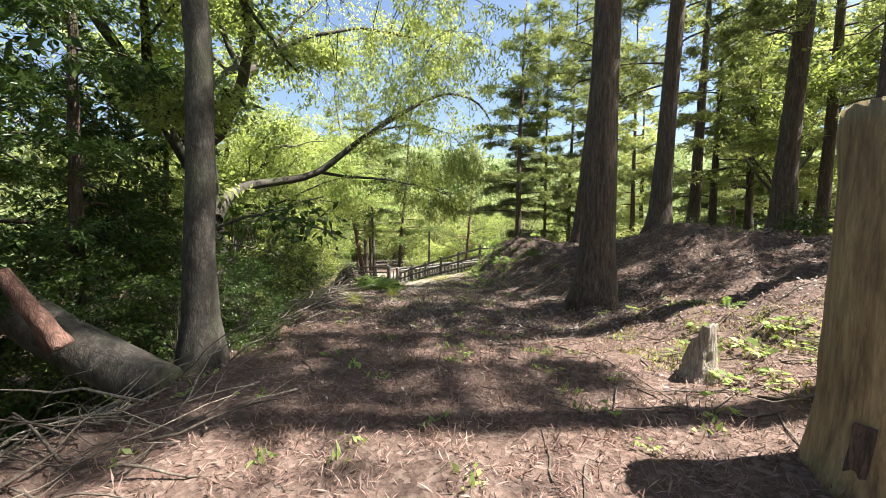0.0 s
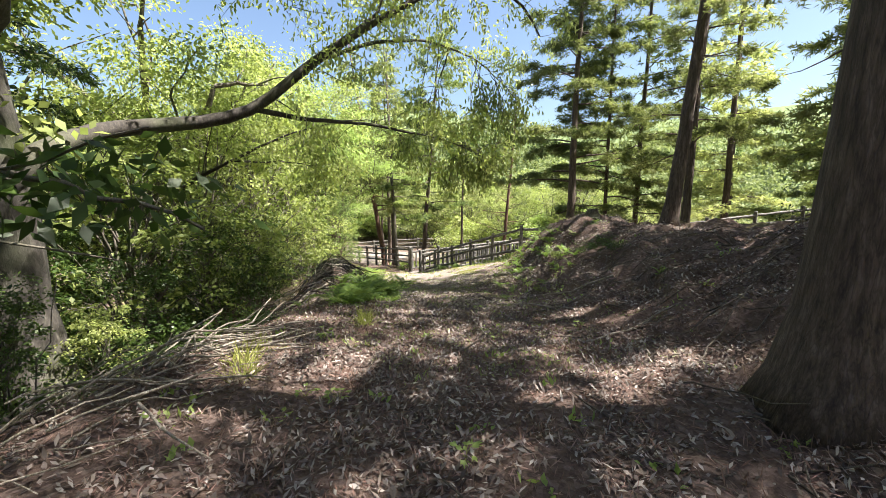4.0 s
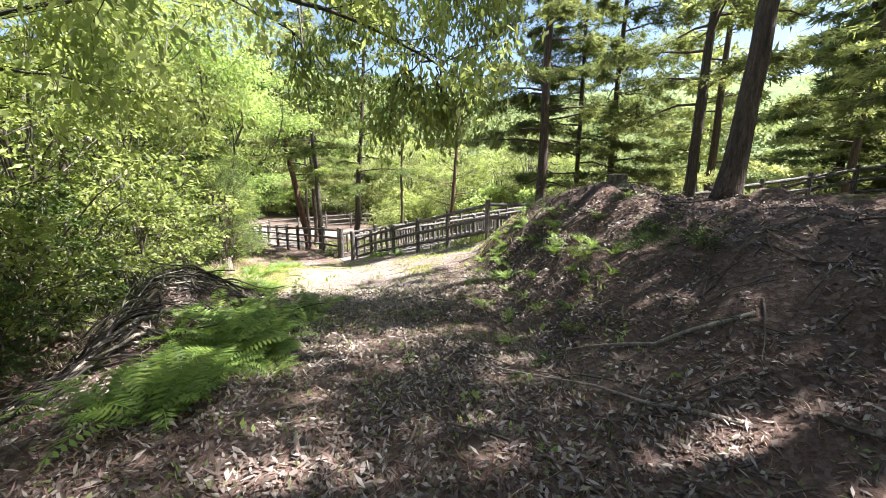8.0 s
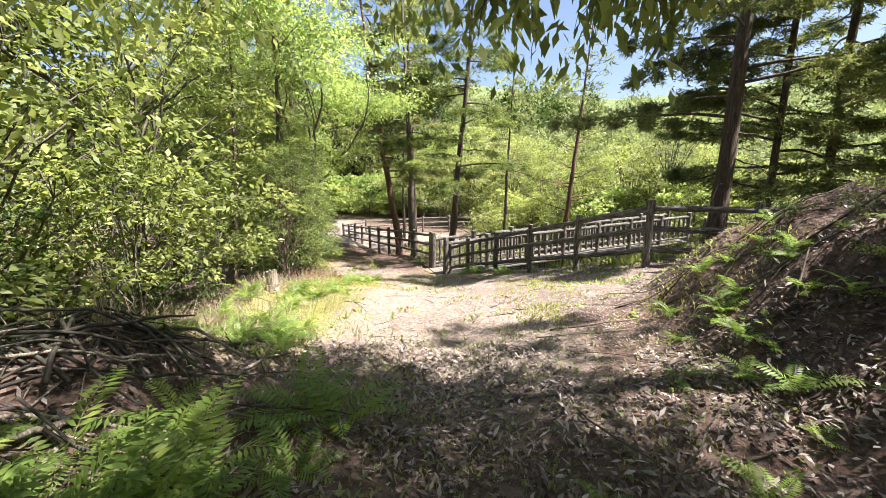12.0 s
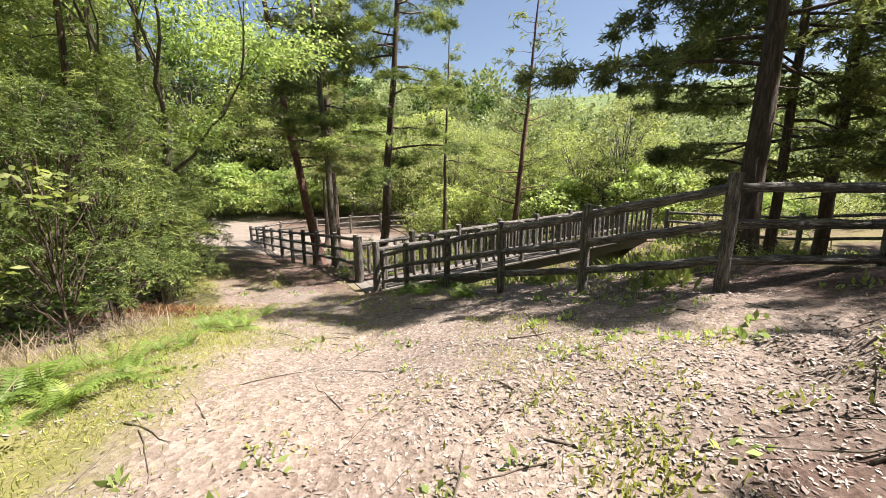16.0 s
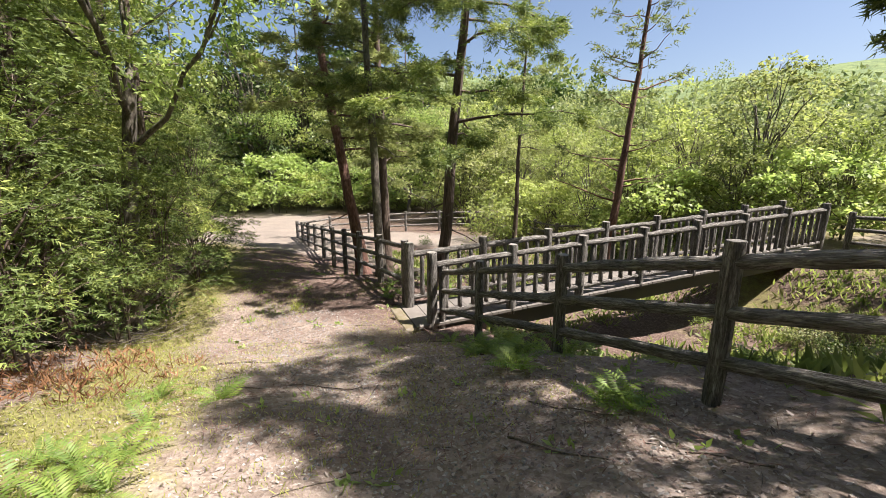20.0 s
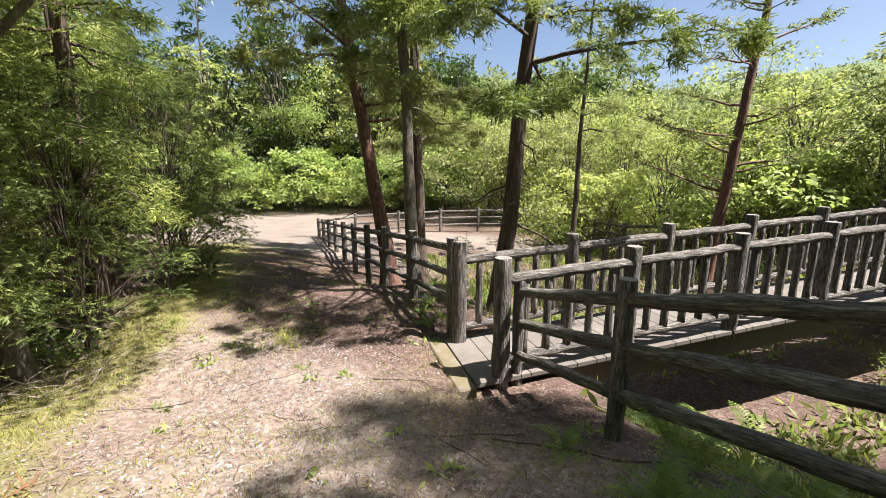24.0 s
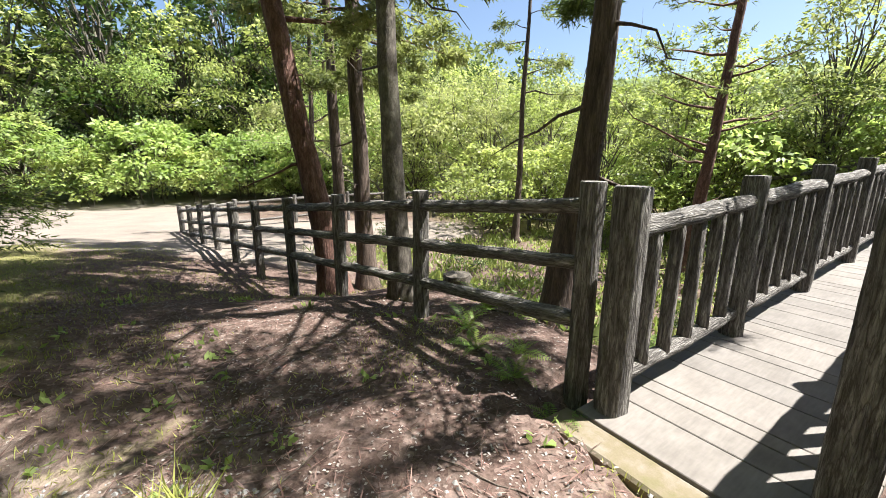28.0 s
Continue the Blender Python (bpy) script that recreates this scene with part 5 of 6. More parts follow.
PLANTS = [(2.19, 5.46, 0.12), (2.62, 4.9, 0.17), (1.76, 6.19, 0.1), (1.99, 4.46, 0.1), (1.72, 5.72, 0.1), (1.83, 6.35, 0.1), (2.07, 6.28, 0.1), (4.3, 5.6, 0.14), (3.3, 7.7, 0.14), (-0.9, 10.4, 0.14), (-5.1, 25.6, 0.08), (-5.4, 25.3, 0.07), (-5.6, 25.8, 0.06)]
fronds = [frond_mesh(s) for s in range(8)]
q = np.random.default_rng(44)


def put_fern(x, y, s):
    f = root("fern", pose(x, y, L(x, y) - 0.02, q.uniform(-6, 6), q.uniform(-6, 6), q.uniform(0, 360)) @ Matrix.Diagonal((s, s, s, 1)), "green fern with arching feathery fronds on the litter", "fern", "ferns")
    n = int(q.integers(6, 10))
    for k in range(n):
        child("frond", fronds[q.integers(8)], f, pose(0, 0, 0, q.uniform(-15, 15), q.uniform(-18, 12), k * 360 / n + q.uniform(-18, 18)) @ Matrix.Diagonal((*[q.uniform(0.7, 1.15)] * 3, 1)))


for i in range(46):                                   # bed on the left of the path
    put_fern(q.normal(-1.42, 0.27), q.normal(13.4, 0.75), q.uniform(0.6, 1.0))
for i in range(16):
    y = q.uniform(15.2, 18.5)
    put_fern(np.interp(y, ROW_Y, ROW_X) - 2.6 + q.normal(0, 0.3), y, q.uniform(0.45, 0.8))
for x, y, s in [(1.05, 14.7, 0.8), (1.3, 14.2, 0.6), (1.5, 15.4, 1.0), (1.75, 14.9, 0.8), (1.2, 13.6, 0.55), (1.9, 13.9, 0.6), (2.2, 15.6, 0.9), (1.5, 16.4, 0.9), (1.3, 16.9, 0.7), (2.0, 16.6, 0.9), (1.0, 15.6, 0.6), (1.45, 13.1, 0.5), (2.3, 14.6, 0.6), (0.4, 14.6, 0.5), (3.2, 12.0, 0.6), (3.4, 6.6, 0.6), (4.2, 7.2, 0.7)]:
    put_fern(x, y, 0.6 * s)
for i in range(14):
    put_fern(q.uniform(1.1, 2.1), q.uniform(15.6, 17.2), q.uniform(0.25, 0.5))
for i in range(12):                                   # flank of the bank
    put_fern(q.uniform(1.3, 2.6), q.uniform(13.6, 16.6), q.uniform(0.25, 0.5))
for i in range(10):                                   # crown of the mound
    put_fern(q.uniform(1.9, 3.4), q.uniform(13.6, 16.8), q.uniform(0.25, 0.5))
for i in range(14):                                   # near side of the fence
    k = q.uniform(0, 1)
    put_fern(-1.95 + 1.7 * k + q.normal(-0.22, 0.08), 23.85 - 2.1 * k + q.normal(-0.17, 0.08), q.uniform(0.35, 0.65))
for i in range(30):                                   # along the foot of the fence and in the gully
    k = q.uniform(0, 1)
    put_fern(-2.2 + 2.0 * k + q.normal(0.35, 0.35), 24.9 - 2.5 * k + q.normal(0.3, 0.3), q.uniform(0.4, 0.75))
for i in range(18):
    put_fern(q.uniform(-4.6, -1.5), q.uniform(26.8, 30), q.uniform(0.5, 0.9))
for i in range(30):
    put_fern(q.uniform(-1.0, 4.0), q.uniform(23.4, 27.0), q.uniform(0.55, 1.0))
for i in range(9):                                    # sunlit ferns on the left edge of the clearing
    put_fern(-3.75 + q.normal(0, 0.28), 20.8 + q.normal(0, 0.5), q.uniform(0.4, 0.7))
for i in range(11):
    put_fern(-2.5 + q.normal(0, 0.24), 16.0 + q.normal(0, 0.3), q.uniform(0.55, 0.85))
for x, y in [(-3.1, 18.6), (-3.35, 18.9), (-3.5, 19.4), (-3.2, 18.2), (-3.6, 19.0), (-3.3, 19.5)]:
    put_fern(x, y, q.uniform(0.4, 0.6))
for x, y in [(-3.9, 26.2), (-4.1, 26.6), (-3.8, 26.5), (-3.75, 25.9)]:
    put_fern(x, y, 0.45)


def seedling_part(k, leaf, foliage):
    """One stalk along +x, and the three leaves at its tip."""
    tip = np.array([0.5, 0.0, 0.5 + 0.08 * k])
    stalk = Build().tube([np.zeros(3), tip * [0.3, 0.3, 0.6], tip], [0.02, 0.016, 0.01], 4, 0, False).mesh("seedling_stalk", [GRASS_MAT])
    ways = np.array([[math.cos(m), math.sin(m), 0.05] for m in (-0.9, 0.0, 0.9)]) * 2.5
    return stalk, mesh_quads("seedling_leaf", leaf_quads(np.repeat(tip[None], 3, 0), ways, leaf, leaf * 0.55, q, 0.1), [foliage])


SEEDLING = [[seedling_part(k, 0.55, f) for k in range(5)] for f in (LEAF_FRESH, LEAF_BROAD)]


def put_sapling(x, y, s, kind=0):
    """A seedling with a few large leaves on thin stalks."""
    top = root("seedling", pose(x, y, L(x, y) - 0.01, 0, 0, q.uniform(0, 360)), "small seedling with broad bright green leaves", "seedling", "seedlings")
    for k in range(int(q.integers(4, 8))):
        stalk, leaves = SEEDLING[kind][q.integers(5)]
        m = pose(0, 0, 0, 0, q.uniform(-15, 15), math.degrees(k * 2.4) + q.normal(0, 15)) @ Matrix.Diagonal((*[s * q.uniform(0.6, 1.1)] * 3, 1))
        child("stalk", stalk, top, m)
        child("leaf", leaves, top, m)


for x, y, s in PLANTS:
    put_sapling(x, y, s)
for i in range(26):                                   # green patch behind the rotten stump
    put_sapling(3.75 + q.normal(0, 0.38), 6.05 + q.normal(0, 0.3), q.uniform(0.08, 0.17), i % 2)
for i in range(24):
    y = q.uniform(3.5, 13.0)
    put_sapling(float(np.interp(y, ROW_Y, ROW_X)) + q.normal(0.8, 1.5), y, q.uniform(0.06, 0.12))


def scatter(n, seed, y0, y1, half):
    r = np.random.default_rng(seed)
    y = r.uniform(y0, y1, n)
    x = np.interp(y, ROW_Y, ROW_X) + r.normal(0, half, n)
    return r, x, y


def flat_leaves(n, seed, y0, y1, half, length, width, tilt, lift, keep=None, shift=0.0):
    r, x, y = scatter(n, seed, y0, y1, half)
    x = x + shift
    if keep is not None:
        k = keep(x, y, r)
        x, y = x[k], y[k]
    drift = lattice(x * 1.7 + 3, y * 1.7) + 0.6 * lattice(x * 4.3, y * 4.3 + 5) + r.normal(0, 0.35, len(x)) > -0.35
    x, y = x[drift], y[drift]
    n = len(x)
    pos = np.stack([x, y, land(x, y) + lift * r.uniform(0.2, 1.4, n)], 1)
    a = r.uniform(0, 6.283, n)
    d = unit(np.stack([np.cos(a), np.sin(a), r.normal(0, tilt, n)], 1))
    s = unit(np.stack([-np.sin(a), np.cos(a), r.normal(0, tilt, n)], 1))
    ln, wd = (length * r.uniform(0.5, 1.25, n))[:, None], (width * r.uniform(0.6, 1.2, n))[:, None]
    m = pos + d * ln * 0.45 + np.array([0, 0, 0.15]) * wd
    return np.stack([pos, m + s * wd * 0.5, pos + d * ln, m - s * wd * 0.5], 1)


def off_deck(x, y, r):
    s, n = (x - BX) * BU[0] + (y - BY) * BU[1], (x - BX) * BN[0] + (y - BY) * BN[1]
    return ~((s > -0.35) & (n > -1.1) & (n < 0.2))


tagged(new("leaf_litter", mesh_quads("leaf_litter", np.concatenate([flat_leaves(40000, 1, 5.0, 16.5, 2.3, 0.05, 0.02, 0.5, 0.018, lambda x, y, r: y + 1.5 * r.normal(0, 1, len(y)) > 7.5), flat_leaves(34000, 6, 7.0, 17.4, 1.7, 0.06, 0.023, 0.55, 0.025, lambda x, y, r: y + 0.3 * r.normal(0, 1, len(y)) < 15.7 + 0.7 * np.clip((x - 1.0) / 0.6, 0, 1), 3.4), flat_leaves(34000, 21, 7.5, 16.4, 1.6, 0.07, 0.022, 0.6, 0.022), flat_leaves(9000, 2, 15, 30, 2.4, 0.03, 0.013, 0.2, 0.003, off_deck), flat_leaves(7000, 14, 17.6, 23.0, 1.1, 0.045, 0.02, 0.18, 0.004, off_deck, 2.0)]), [LITTER])), "dry brown fallen leaves strewn over the ground", "leaf litter", kind="stuff")
tagged(new("leaf_fragments", mesh_quads("leaf_fragments", np.concatenate([flat_leaves(70000, 12, 15.2, 28, 2.3, 0.024, 0.012, 0.22, 0.003, off_deck), flat_leaves(5000, 17, 15.6, 24, 2.0, 0.05, 0.02, 0.18, 0.004, off_deck), flat_leaves(16000, 23, 15.4, 19.5, 1.3, 0.032, 0.013, 0.12, 0.002, off_deck, 1.6)]), [LITTER_PALE])), "bleached leaf fragments and chips on the clearing", "leaf litter", kind="stuff")
tagged(new("needle_litter", mesh_quads("needle_litter", np.concatenate([flat_leaves(52000, 3, 1.5, 12.5, 2.4, 0.075, 0.007, 0.55, 0.03), flat_leaves(26000, 4, 21, 30, 2.2, 0.10, 0.006, 0.3, 0.014, off_deck)]), [NEEDLES_DRY])), "reddish fallen conifer needles and bark shreds", "needle litter", kind="stuff")


def gravel_mesh(n, seed):
    """Loose stone chips: squat five-sided pyramids pressed into the path."""
    r = np.random.default_rng(seed)
    y = r.uniform(20.8, 25.4, n)
    x = np.interp(y, ROW_Y, ROW_X) + r.normal(0.1, 0.75, n)
    k = off_deck(x, y, r)
    x, y = x[k], y[k]
    n = len(x)
    size = 0.006 + 0.012 * r.uniform(0, 1, n) ** 2
    ang = np.arange(5) * 2 * np.pi / 5 + r.uniform(0, 6.28, (n, 1))
    rim = np.stack([x[:, None] + np.cos(ang) * size[:, None] * r.uniform(0.6, 1.3, (n, 5)), y[:, None] + np.sin(ang) * size[:, None] * r.uniform(0.6, 1.3, (n, 5)), np.repeat((land(x, y) - 0.003)[:, None], 5, 1)], -1)
    tip = np.stack([x, y, land(x, y) + size * r.uniform(0.4, 0.9, n)], -1)
    v = np.concatenate([rim, tip[:, None]], 1).reshape(-1, 3)
    base = (np.arange(n) * 6)[:, None, None]
    f = (base + np.array([[i, (i + 1) % 5, 5] for i in range(5)])[None]).reshape(-1, 3)
    me = bpy.data.meshes.new("gravel_chips")
    me.from_pydata(v.tolist(), [], f.tolist())
    me.materials.append(STONE)
    me.update()
    return me


tagged(new("gravel_chips", gravel_mesh(8000, 77)), "loose pale grey gravel chips trodden into the path", "gravel", kind="stuff")


def tufts(name, spots, blades, length, width, mat, label, category, spread=0.06, up=1.0):
    r = np.random.default_rng(len(spots))
    xy = np.array(spots)
    x = np.repeat(xy[:, 0], blades) + r.normal(0, spread, len(xy) * blades)
    y = np.repeat(xy[:, 1], blades) + r.normal(0, spread, len(xy) * blades)
    pos = np.stack([x, y, land(x, y)], 1)
    way = r.normal(0, 0.5, pos.shape) + [0, 0, up]
    return tagged(new(name, mesh_quads(name, leaf_quads(pos, way, length, width, r, 0), [mat])), label, category, kind="stuff")


q = np.random.default_rng(55)
g = []
while len(g) < 2400:
    y = q.uniform(14.5, 33)
    x = float(np.interp(y, ROW_Y, ROW_X)) + q.normal(-0.4, 2.0)
    if lattice(np.array([x * 0.9 + 7]), np.array([y * 0.9]))[0] > -0.05 or x < np.interp(y, ROW_Y, ROW_X) - 1.8:
        if off_deck(np.array([x]), np.array([y]), None)[0]:
            g.append((x, y))
for y in q.uniform(15.2, 27.5, 1700):
    g.append((float(np.interp(y, ROW_Y, ROW_X)) - 2.25 + q.normal(0, 0.55 if y < 20.5 else 0.42), y))
tufts("grass", g, 13, 0.05, 0.006, GRASS_MAT, "short yellow-green grass and moss in patches", "grass", 0.10)
g = [(q.normal(0, 2.5) + float(np.interp(y, ROW_Y, ROW_X)), y) for y in q.uniform(3, 28.5, 280)] + [(q.normal(0.9, 0.8), q.uniform(18.5, 21.5)) for i in range(46)]
g = [p for p in g if off_deck(np.array([p[0]]), np.array([p[1]]), None)[0]]
tufts("weeds", g, 10, 0.075, 0.032, LEAF_FRESH, "small leafy weeds and seedlings sprouting from the litter", "weeds", 0.05, 0.5)
g = [(-1.05, 9.2), (-0.9, 9.0), (-1.2, 9.6), (-5.3, 25.2), (-0.6, 10.9), (-0.7, 11.1)]
tufts("grass_tufts", g, 70, 0.24, 0.008, GRASS_MAT, "long tufts of green grass at the path's edge", "grass", 0.05, 1.0)
g = [(1.2 + q.normal(0, 0.4) + 0.3, 17.2 + q.normal(0, 0.5)) for i in range(26)] + [(0.15 + q.normal(0, 0.16), 17.5 + q.normal(0, 0.4)) for i in range(17)] + [(-0.1 + q.normal(0, 0.7), 18.4 + q.normal(0, 1.2)) for i in range(16)] + [(3.6 + q.normal(0, 0.6), 6.3 + q.normal(0, 0.5)) for i in range(40)]
tufts("leafy_seedlings", g, 26, 0.055, 0.016, GRASS_MAT, "clumps of light green seedlings on the litter", "weeds", 0.09, 1.0)
g = [(-3.3 + q.normal(0, 0.5), 15.6 + q.normal(0, 0.7)) for i in range(120)] + [(-4.4 + q.normal(0, 0.4), 18.4 + q.normal(0, 1.2)) for i in range(60)]
tufts("dry_grass", g, 26, 0.3, 0.007, DRY_GRASS, "pale dry grass and stalks on the bank", "dry grass", 0.08, 1.0)

g = [(-5.4 + q.normal(0, 0.5), 21.6 + q.normal(0, 0.5)) for i in range(60)]
tufts("dead_cedar_sprays", g, 26, 0.13, 0.014, DEAD_SPRAY, "red-brown dead cedar sprays fallen under the trees", "dead foliage", 0.1, 0.35)
g = [(float(np.interp(y, ROW_Y, ROW_X)) + q.normal(1.0, 2.0), y) for y in q.uniform(2.4, 12.0, 1700)]
tufts("fallen_sprays", g, 20, 0.085, 0.009, FALLEN_SPRAY, "reddish fallen conifer sprays matted on the ground", "dead foliage", 0.07, 0.2)
g = []
while len(g) < 1500:
    s, n = q.uniform(0.9, 12.5), q.choice((q.uniform(-7.5, -1.15), q.uniform(0.3, 9.0)))
    g.append((BX + BU[0] * s + BN[0] * n, BY + BU[1] * s + BN[1] * n))
tufts("undergrowth", g, 14, 0.22, 0.05, LEAF_BROAD, "low tangled green undergrowth covering the gully", "undergrowth", 0.16, 0.9)

g = [(float(np.interp(y, ROW_Y, ROW_X)) + q.normal(0.2, 1.3), y) for y in q.uniform(9.5, 17.0, 1250)]
tufts("ground_cover", g, 7, 0.045, 0.022, LEAF_OLIVE, "tiny grey-green plants creeping through the litter", "ground cover", 0.09, 0.5)

# ---- dead wood ----
def stick(B, q, x, y, length, r, az, lift=0.02, rise=0.0):
    n = 7
    t = np.linspace(0, 1, n)
    px, py = x + math.cos(az) * length * t, y + math.sin(az) * length * t
    w = np.cumsum(q.normal(0, 0.018 * length, (n, 2)), 0)
    px, py = px + w[:, 0], py + w[:, 1]
    z = land(px, py) + lift + rise * length * t + r
    B.tube(np.stack([px, py, z], 1), r * (1 - 0.6 * t), 5, 0.06, True, int(q.integers(9999)))


q = np.random.default_rng(66)
B = Build()
for i in range(420):
    y = q.uniform(2.5, 28)
    x = float(np.interp(y, ROW_Y, ROW_X)) + q.normal(0.3, 2.3)
    if off_deck(np.array([x]), np.array([y]), None)[0]:
        stick(B, q, x, y, q.uniform(0.15, 0.7), q.uniform(0.002, 0.008), q.uniform(0, 6.28), 0.0)
for i in range(620):
    y = q.uniform(4.5, 17.5)
    stick(B, q, float(np.interp(y, ROW_Y, ROW_X)) + q.normal(3.3, 1.3), y, q.uniform(0.25, 1.1), q.uniform(0.003, 0.011), q.uniform(0, 6.28), 0.0, q.normal(0.04, 0.08))
tagged(new("twigs", B.mesh("twigs", [BARK_TWIG])), "scattered dry twigs on the litter", "twigs", kind="stuff")
B = Build()
for i in range(110):
    stick(B, q, min(-1.25, q.normal(-1.8, 0.45)), q.normal(8.6, 0.75), q.uniform(0.35, 1.15), q.uniform(0.004, 0.016), q.normal(0.9, 1.0), q.uniform(0, 0.12), q.normal(0.1, 0.18))
for i in range(60):
    stick(B, q, q.normal(-1.6, 0.45), q.normal(5.0, 0.7), q.uniform(0.3, 1.1), q.uniform(0.003, 0.011), q.uniform(0, 6.28), q.uniform(0, 0.1), q.normal(0.15, 0.2))
for i in range(50):
    stick(B, q, q.normal(-2.6, 0.4), q.normal(14.2, 0.7), q.uniform(0.3, 1.2), q.uniform(0.004, 0.02), q.uniform(0, 6.28), 0.02, q.normal(0, 0.15))
for i in range(130):
    stick(B, q, q.normal(-6.75, 0.3), q.normal(22.7, 0.6), q.uniform(0.2, 0.7), q.uniform(0.003, 0.008), q.uniform(0, 6.28), 0.03, q.normal(0.2, 0.2))
tagged(new("brushwood", B.mesh("brushwood", [DEADWOOD])), "heaps of pale dead branches along the path's edge", "brushwood", kind="stuff")
B = Build()
for i in range(150):
    stick(B, q, q.normal(-2.5, 0.3), q.normal(14.2, 0.75), q.uniform(0.25, 0.9), q.uniform(0.004, 0.016), q.uniform(0, 6.28), q.uniform(0, 0.12), q.normal(0, 0.2))
tagged(new("root_mass", B.mesh("root_mass", [BARK_DARK])), "dark tangle of roots and twigs on a hump", "roots", kind="stuff")
B = Build()
for i in range(80):
    stick(B, q, q.normal(-1.55, 0.4), q.normal(4.1, 0.5), q.uniform(0.25, 0.9), q.uniform(0.003, 0.012), q.uniform(0, 6.28), q.uniform(0, 0.08), q.normal(0.12, 0.2))
tagged(new("brushwood", B.mesh("brushwood", [BARK_TWIG])), "tangle of dark dead twigs beside the fallen log", "brushwood", kind="stuff")
for i, (x, y, ln, r, az) in enumerate([(1.9, 10.6, 1.4, 0.018, 0.3), (2.2, 11.9, 1.6, 0.016, 2.4), (-0.4, 9.9, 1.0, 0.012, 2.0), (2.8, 12.6, 1.3, 0.02, 2.7), (1.2, 6.6, 1.1, 0.012, 0.4), (-2.7, 12.8, 1.3, 0.03, 1.2), (-4.4, 15.0, 1.5, 0.05, 2.6), (0.6, 20.2, 0.7, 0.012, 0.2)]):
    B = Build()
    stick(B, q, x, y, ln, r, az, 0.0, 0.02)
    tagged(new("fallen_branch", B.mesh("fallen_branch", [DEADWOOD])), "fallen bare branch lying on the litter", "branch", "fallen branches")
# leaning log with a broken fork beside the first trunk
log = root("fallen_log", pose(0, 0, 0), "thick fallen log with peeling bark leaning on the bank", "log")
t = np.linspace(0, 1, 14)
c = np.stack([-1.55 - 2.3 * t, 5.3 + 0.35 * t, L(-1.6, 5.3) + 0.08 + 0.95 * t ** 1.2], 1)
child("stem", Build().tube(c, 0.195 - 0.02 * t, 16, 0.05, True, 4).mesh("log_stem", [BARK_OAK]), log)
c = np.stack([-2.25 - 0.35 * t, 5.15 - 0.1 * t, L(-1.6, 5.3) + 0.45 + 0.62 * t], 1)
child("fork", Build().tube(c, 0.085 - 0.03 * t, 12, 0.08, True, 5).mesh("log_fork", [BARK_PINK]), log)
# snag: dead standing trunk, broken off
snag = root("tree_snag", pose(2.98, 4.19, L(2.98, 4.19) - 0.1), "broken standing dead trunk of weathered yellow wood", "tree stump")
zs = np.linspace(0, 1.95, 18)
child("stem", Build().tube(np.stack([0.02 * zs, 0.01 * zs, zs], 1), 0.245 * (1 - 0.02 * zs) * (1 + 0.07 * np.exp(-zs * 5)), 22, 0.025, True, 8, 0.015).mesh("snag_stem", [SNAG]), snag)
q = np.random.default_rng(9)
for a0, a1, z0, z1 in ((4.7, 5.5, 0.05, 1.9), (3.5, 3.8, 0.02, 0.45)):
    va, vf, k, m = [], [], 12, 5
    for side in (0.252, 0.272):
        for zz in np.linspace(z0, z1, k):
            for aa in np.linspace(a0, a1, m):
                rr = side * (1 - 0.02 * zz) * (1 + 0.05 * math.exp(-zz * 5)) + q.normal(0, 0.003)
                aa2 = aa + 0.04 * math.sin(zz * 9 + a0)
                va.append((math.cos(aa2) * rr + 0.02 * zz, math.sin(aa2) * rr, zz))
    for i in range(k - 1):
        for j in range(m - 1):
            p = i * m + j
            vf.append((p + k * m, p + 1 + k * m, p + m + 1 + k * m, p + m + k * m))
            vf.append((p, p + m, p + m + 1, p + 1))
    for i in range(k - 1):
        for p, s in ((i * m, 1), (i * m + m - 1, -1)):
            vf.append((p, p + k * m, p + m + k * m, p + m)[::s])
    for p0 in (0, (k - 1) * m):
        for j in range(m - 1):
            vf.append((p0 + j, p0 + j + 1, p0 + j + 1 + k * m, p0 + j + k * m))
    sm = bpy.data.meshes.new("bark_strip")
    sm.from_pydata(va, [], vf)
    sm.materials.append(BARK_RED)
    sm.update()
    child("bark_strip", sm, snag, None, "strip of dark bark still clinging")
B = Build()
tw = np.stack([0.1 + 0.28 * t, -0.05 * t, 1.9 + 0.95 * t - 0.25 * t ** 3], 1)
B.tube(tw, 0.008 * (1 - 0.6 * t), 5, 0, True)
child("sprout_stem", B.mesh("sprout_stem", [BARK_TWIG]), snag)
pos = np.repeat(tw[5:], 7, 0) + q.normal(0, 0.04, (63, 3))
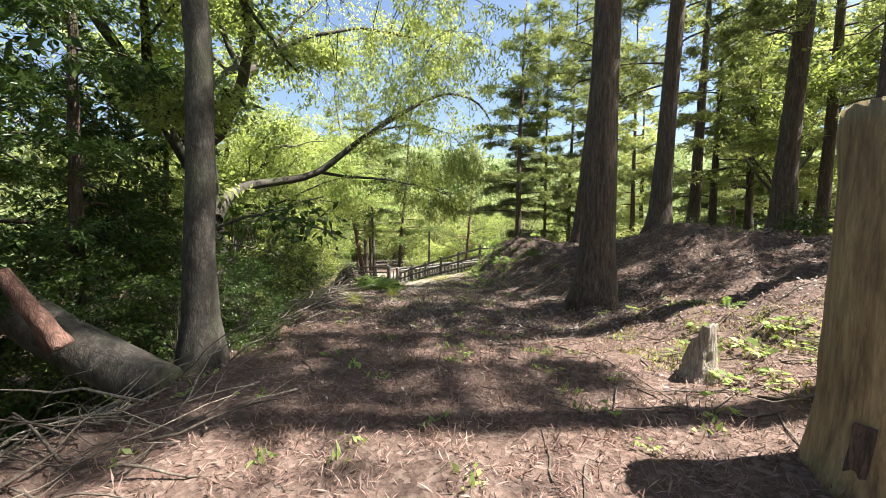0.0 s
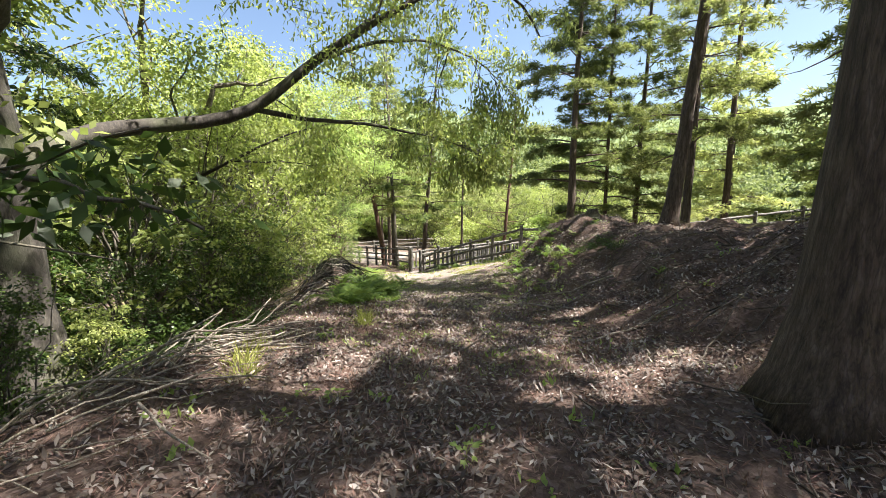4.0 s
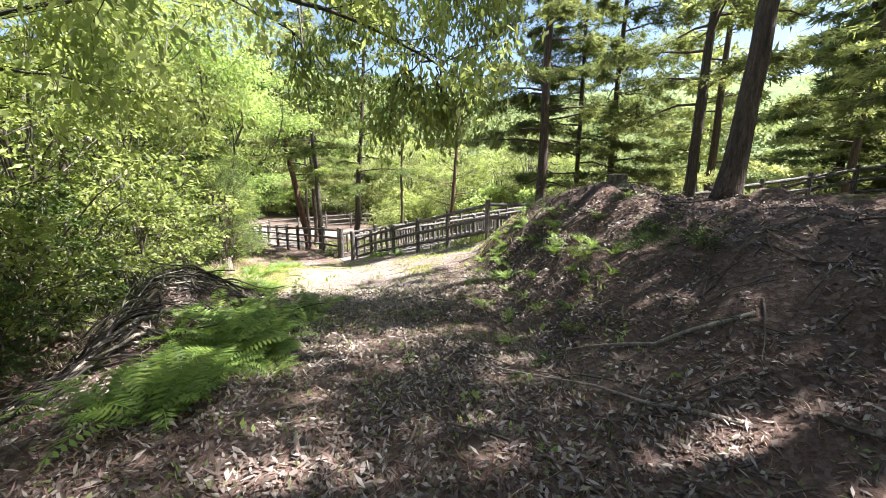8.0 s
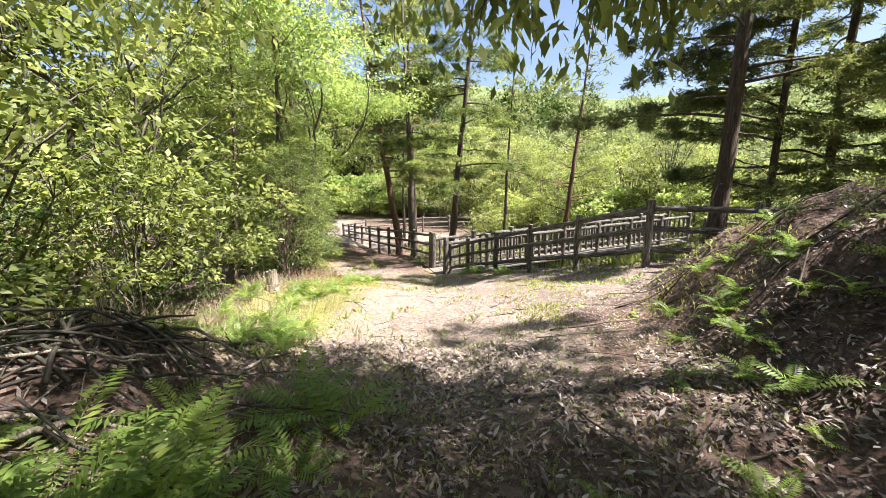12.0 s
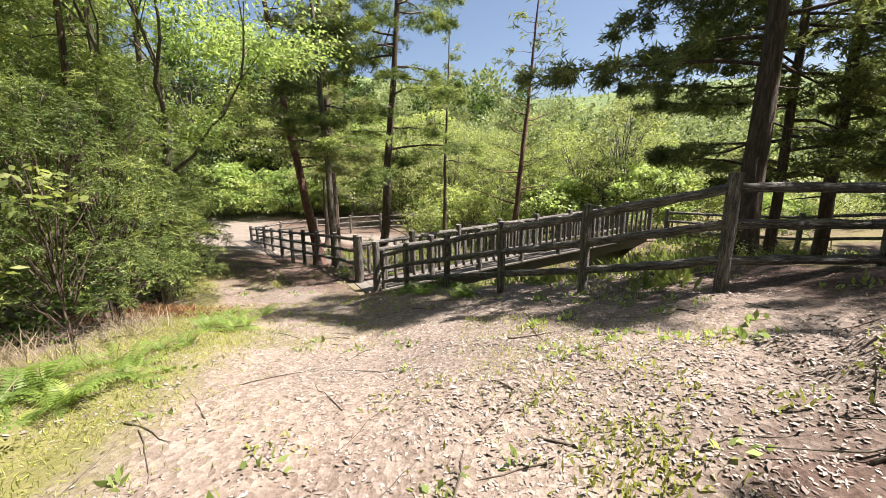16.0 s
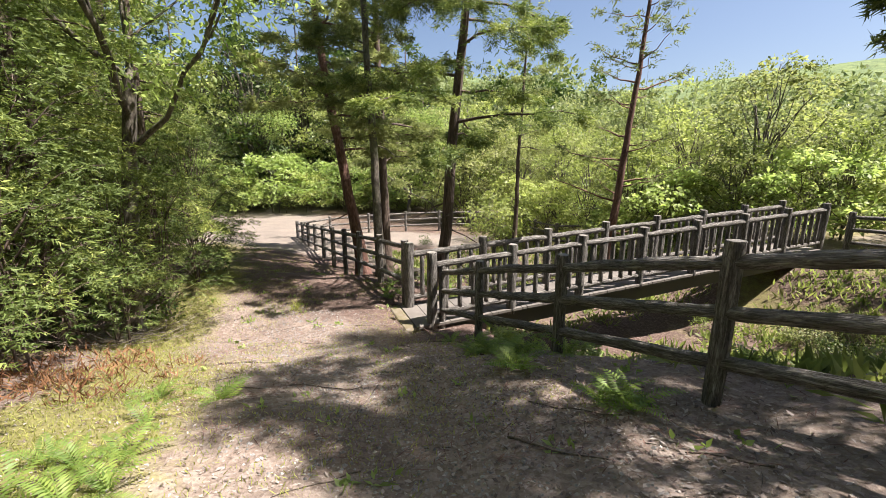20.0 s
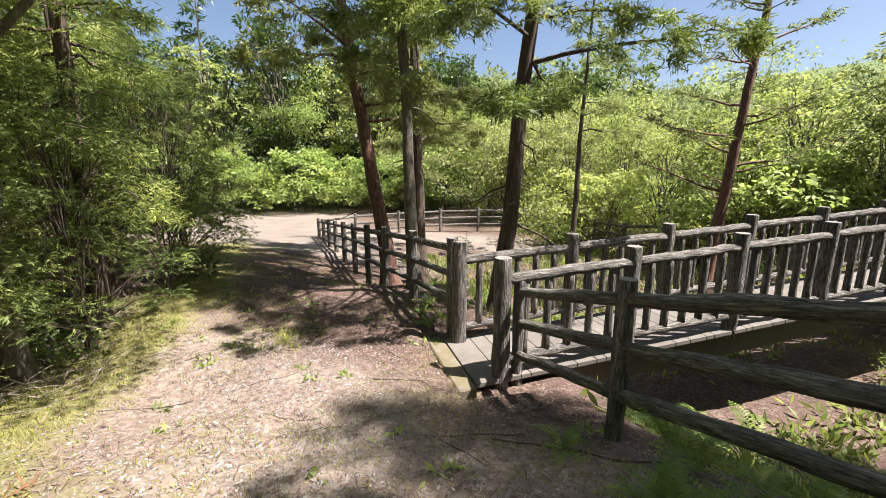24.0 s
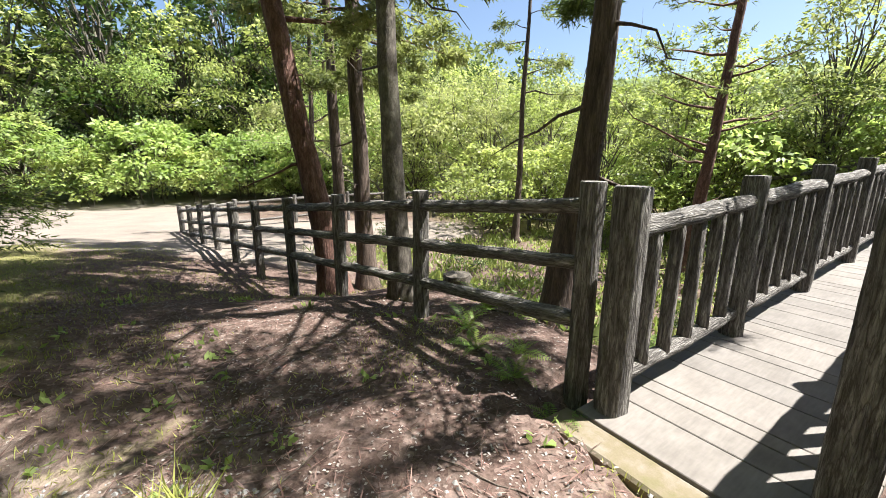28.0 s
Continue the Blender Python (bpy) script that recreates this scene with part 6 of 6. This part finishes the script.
child("sprout_leaves", mesh_quads("sprout_leaves", leaf_quads(pos, q.normal(0, 0.5, (63, 3)) + [-0.4, -0.2, 0.1], 0.26, 0.018, q, 0.3), [LEAF_LIGHT]), snag, None, "narrow bright yellow-green leaves")


def stump(name, x, y, r, h, mat, jag, label, seed):
    q = np.random.default_rng(seed)
    seg, k = 20, 8
    ang = np.linspace(0, 2 * np.pi, seg, endpoint=False)
    hh = h * (0.32 + 0.68 * np.clip(0.5 + 0.75 * np.cos(ang - 5.2), 0, 1) ** 0.8) * (1 - 0.35 * jag * q.uniform(0, 1, seg)) if jag else np.full(seg, h)
    vs, fs = [], []
    for side, rr in ((0, 1.0), (1, 0.62 if jag else 0.0)):
        for i in range(k):
            f = i / (k - 1)
            flare = 1 + 0.45 * (1 - f) ** 3
            rad = r * (flare if side == 0 else 1) * (rr + (0 if side == 0 else 0.0)) * (1 + 0.06 * q.normal(0, 1, seg))
            zz = hh * f if side == 0 else hh * (1 - f * (0.6 if jag else 0.0))
            vs.append(np.stack([np.cos(ang) * rad, np.sin(ang) * rad, zz], 1))
    for i in range(2 * k - 1):
        for j in range(seg):
            a, b = i * seg + j, i * seg + (j + 1) % seg
            fs.append((a, b, b + seg, a + seg))
    me = bpy.data.meshes.new(name)
    me.from_pydata(np.concatenate(vs).tolist(), [], fs)
    me.materials.append(mat)
    me.update()
    ob = tagged(new(name, me), label, "tree stump", "stumps")
    ob.matrix_basis = pose(x, y, L(x, y) - 0.04)
    return ob


stump("rotten_stump", 2.95, 5.65, 0.125, 0.52, DEADWOOD, 0.5, "jagged rotten stump of bleached wood", 1)
stump("sawn_stump", 3.1, 15.75, 0.13, 0.2, BARK_GREY, 0, "low sawn stump on top of the mound", 2)
stump("rotten_stump", -3.95, 18.2, 0.09, 0.42, DEADWOOD, 0.45, "small rotten stub at the edge of the clearing", 3)
stump("sawn_stump", -4.12, 28.8, 0.17, 0.25, BARK_GREY, 0, "old sawn stump among the ferns beyond the fence", 5)
stump("sawn_stump", -4.9, 13.3, 0.12, 0.5, DEADWOOD, 0.3, "pale broken stump among the undergrowth", 4)
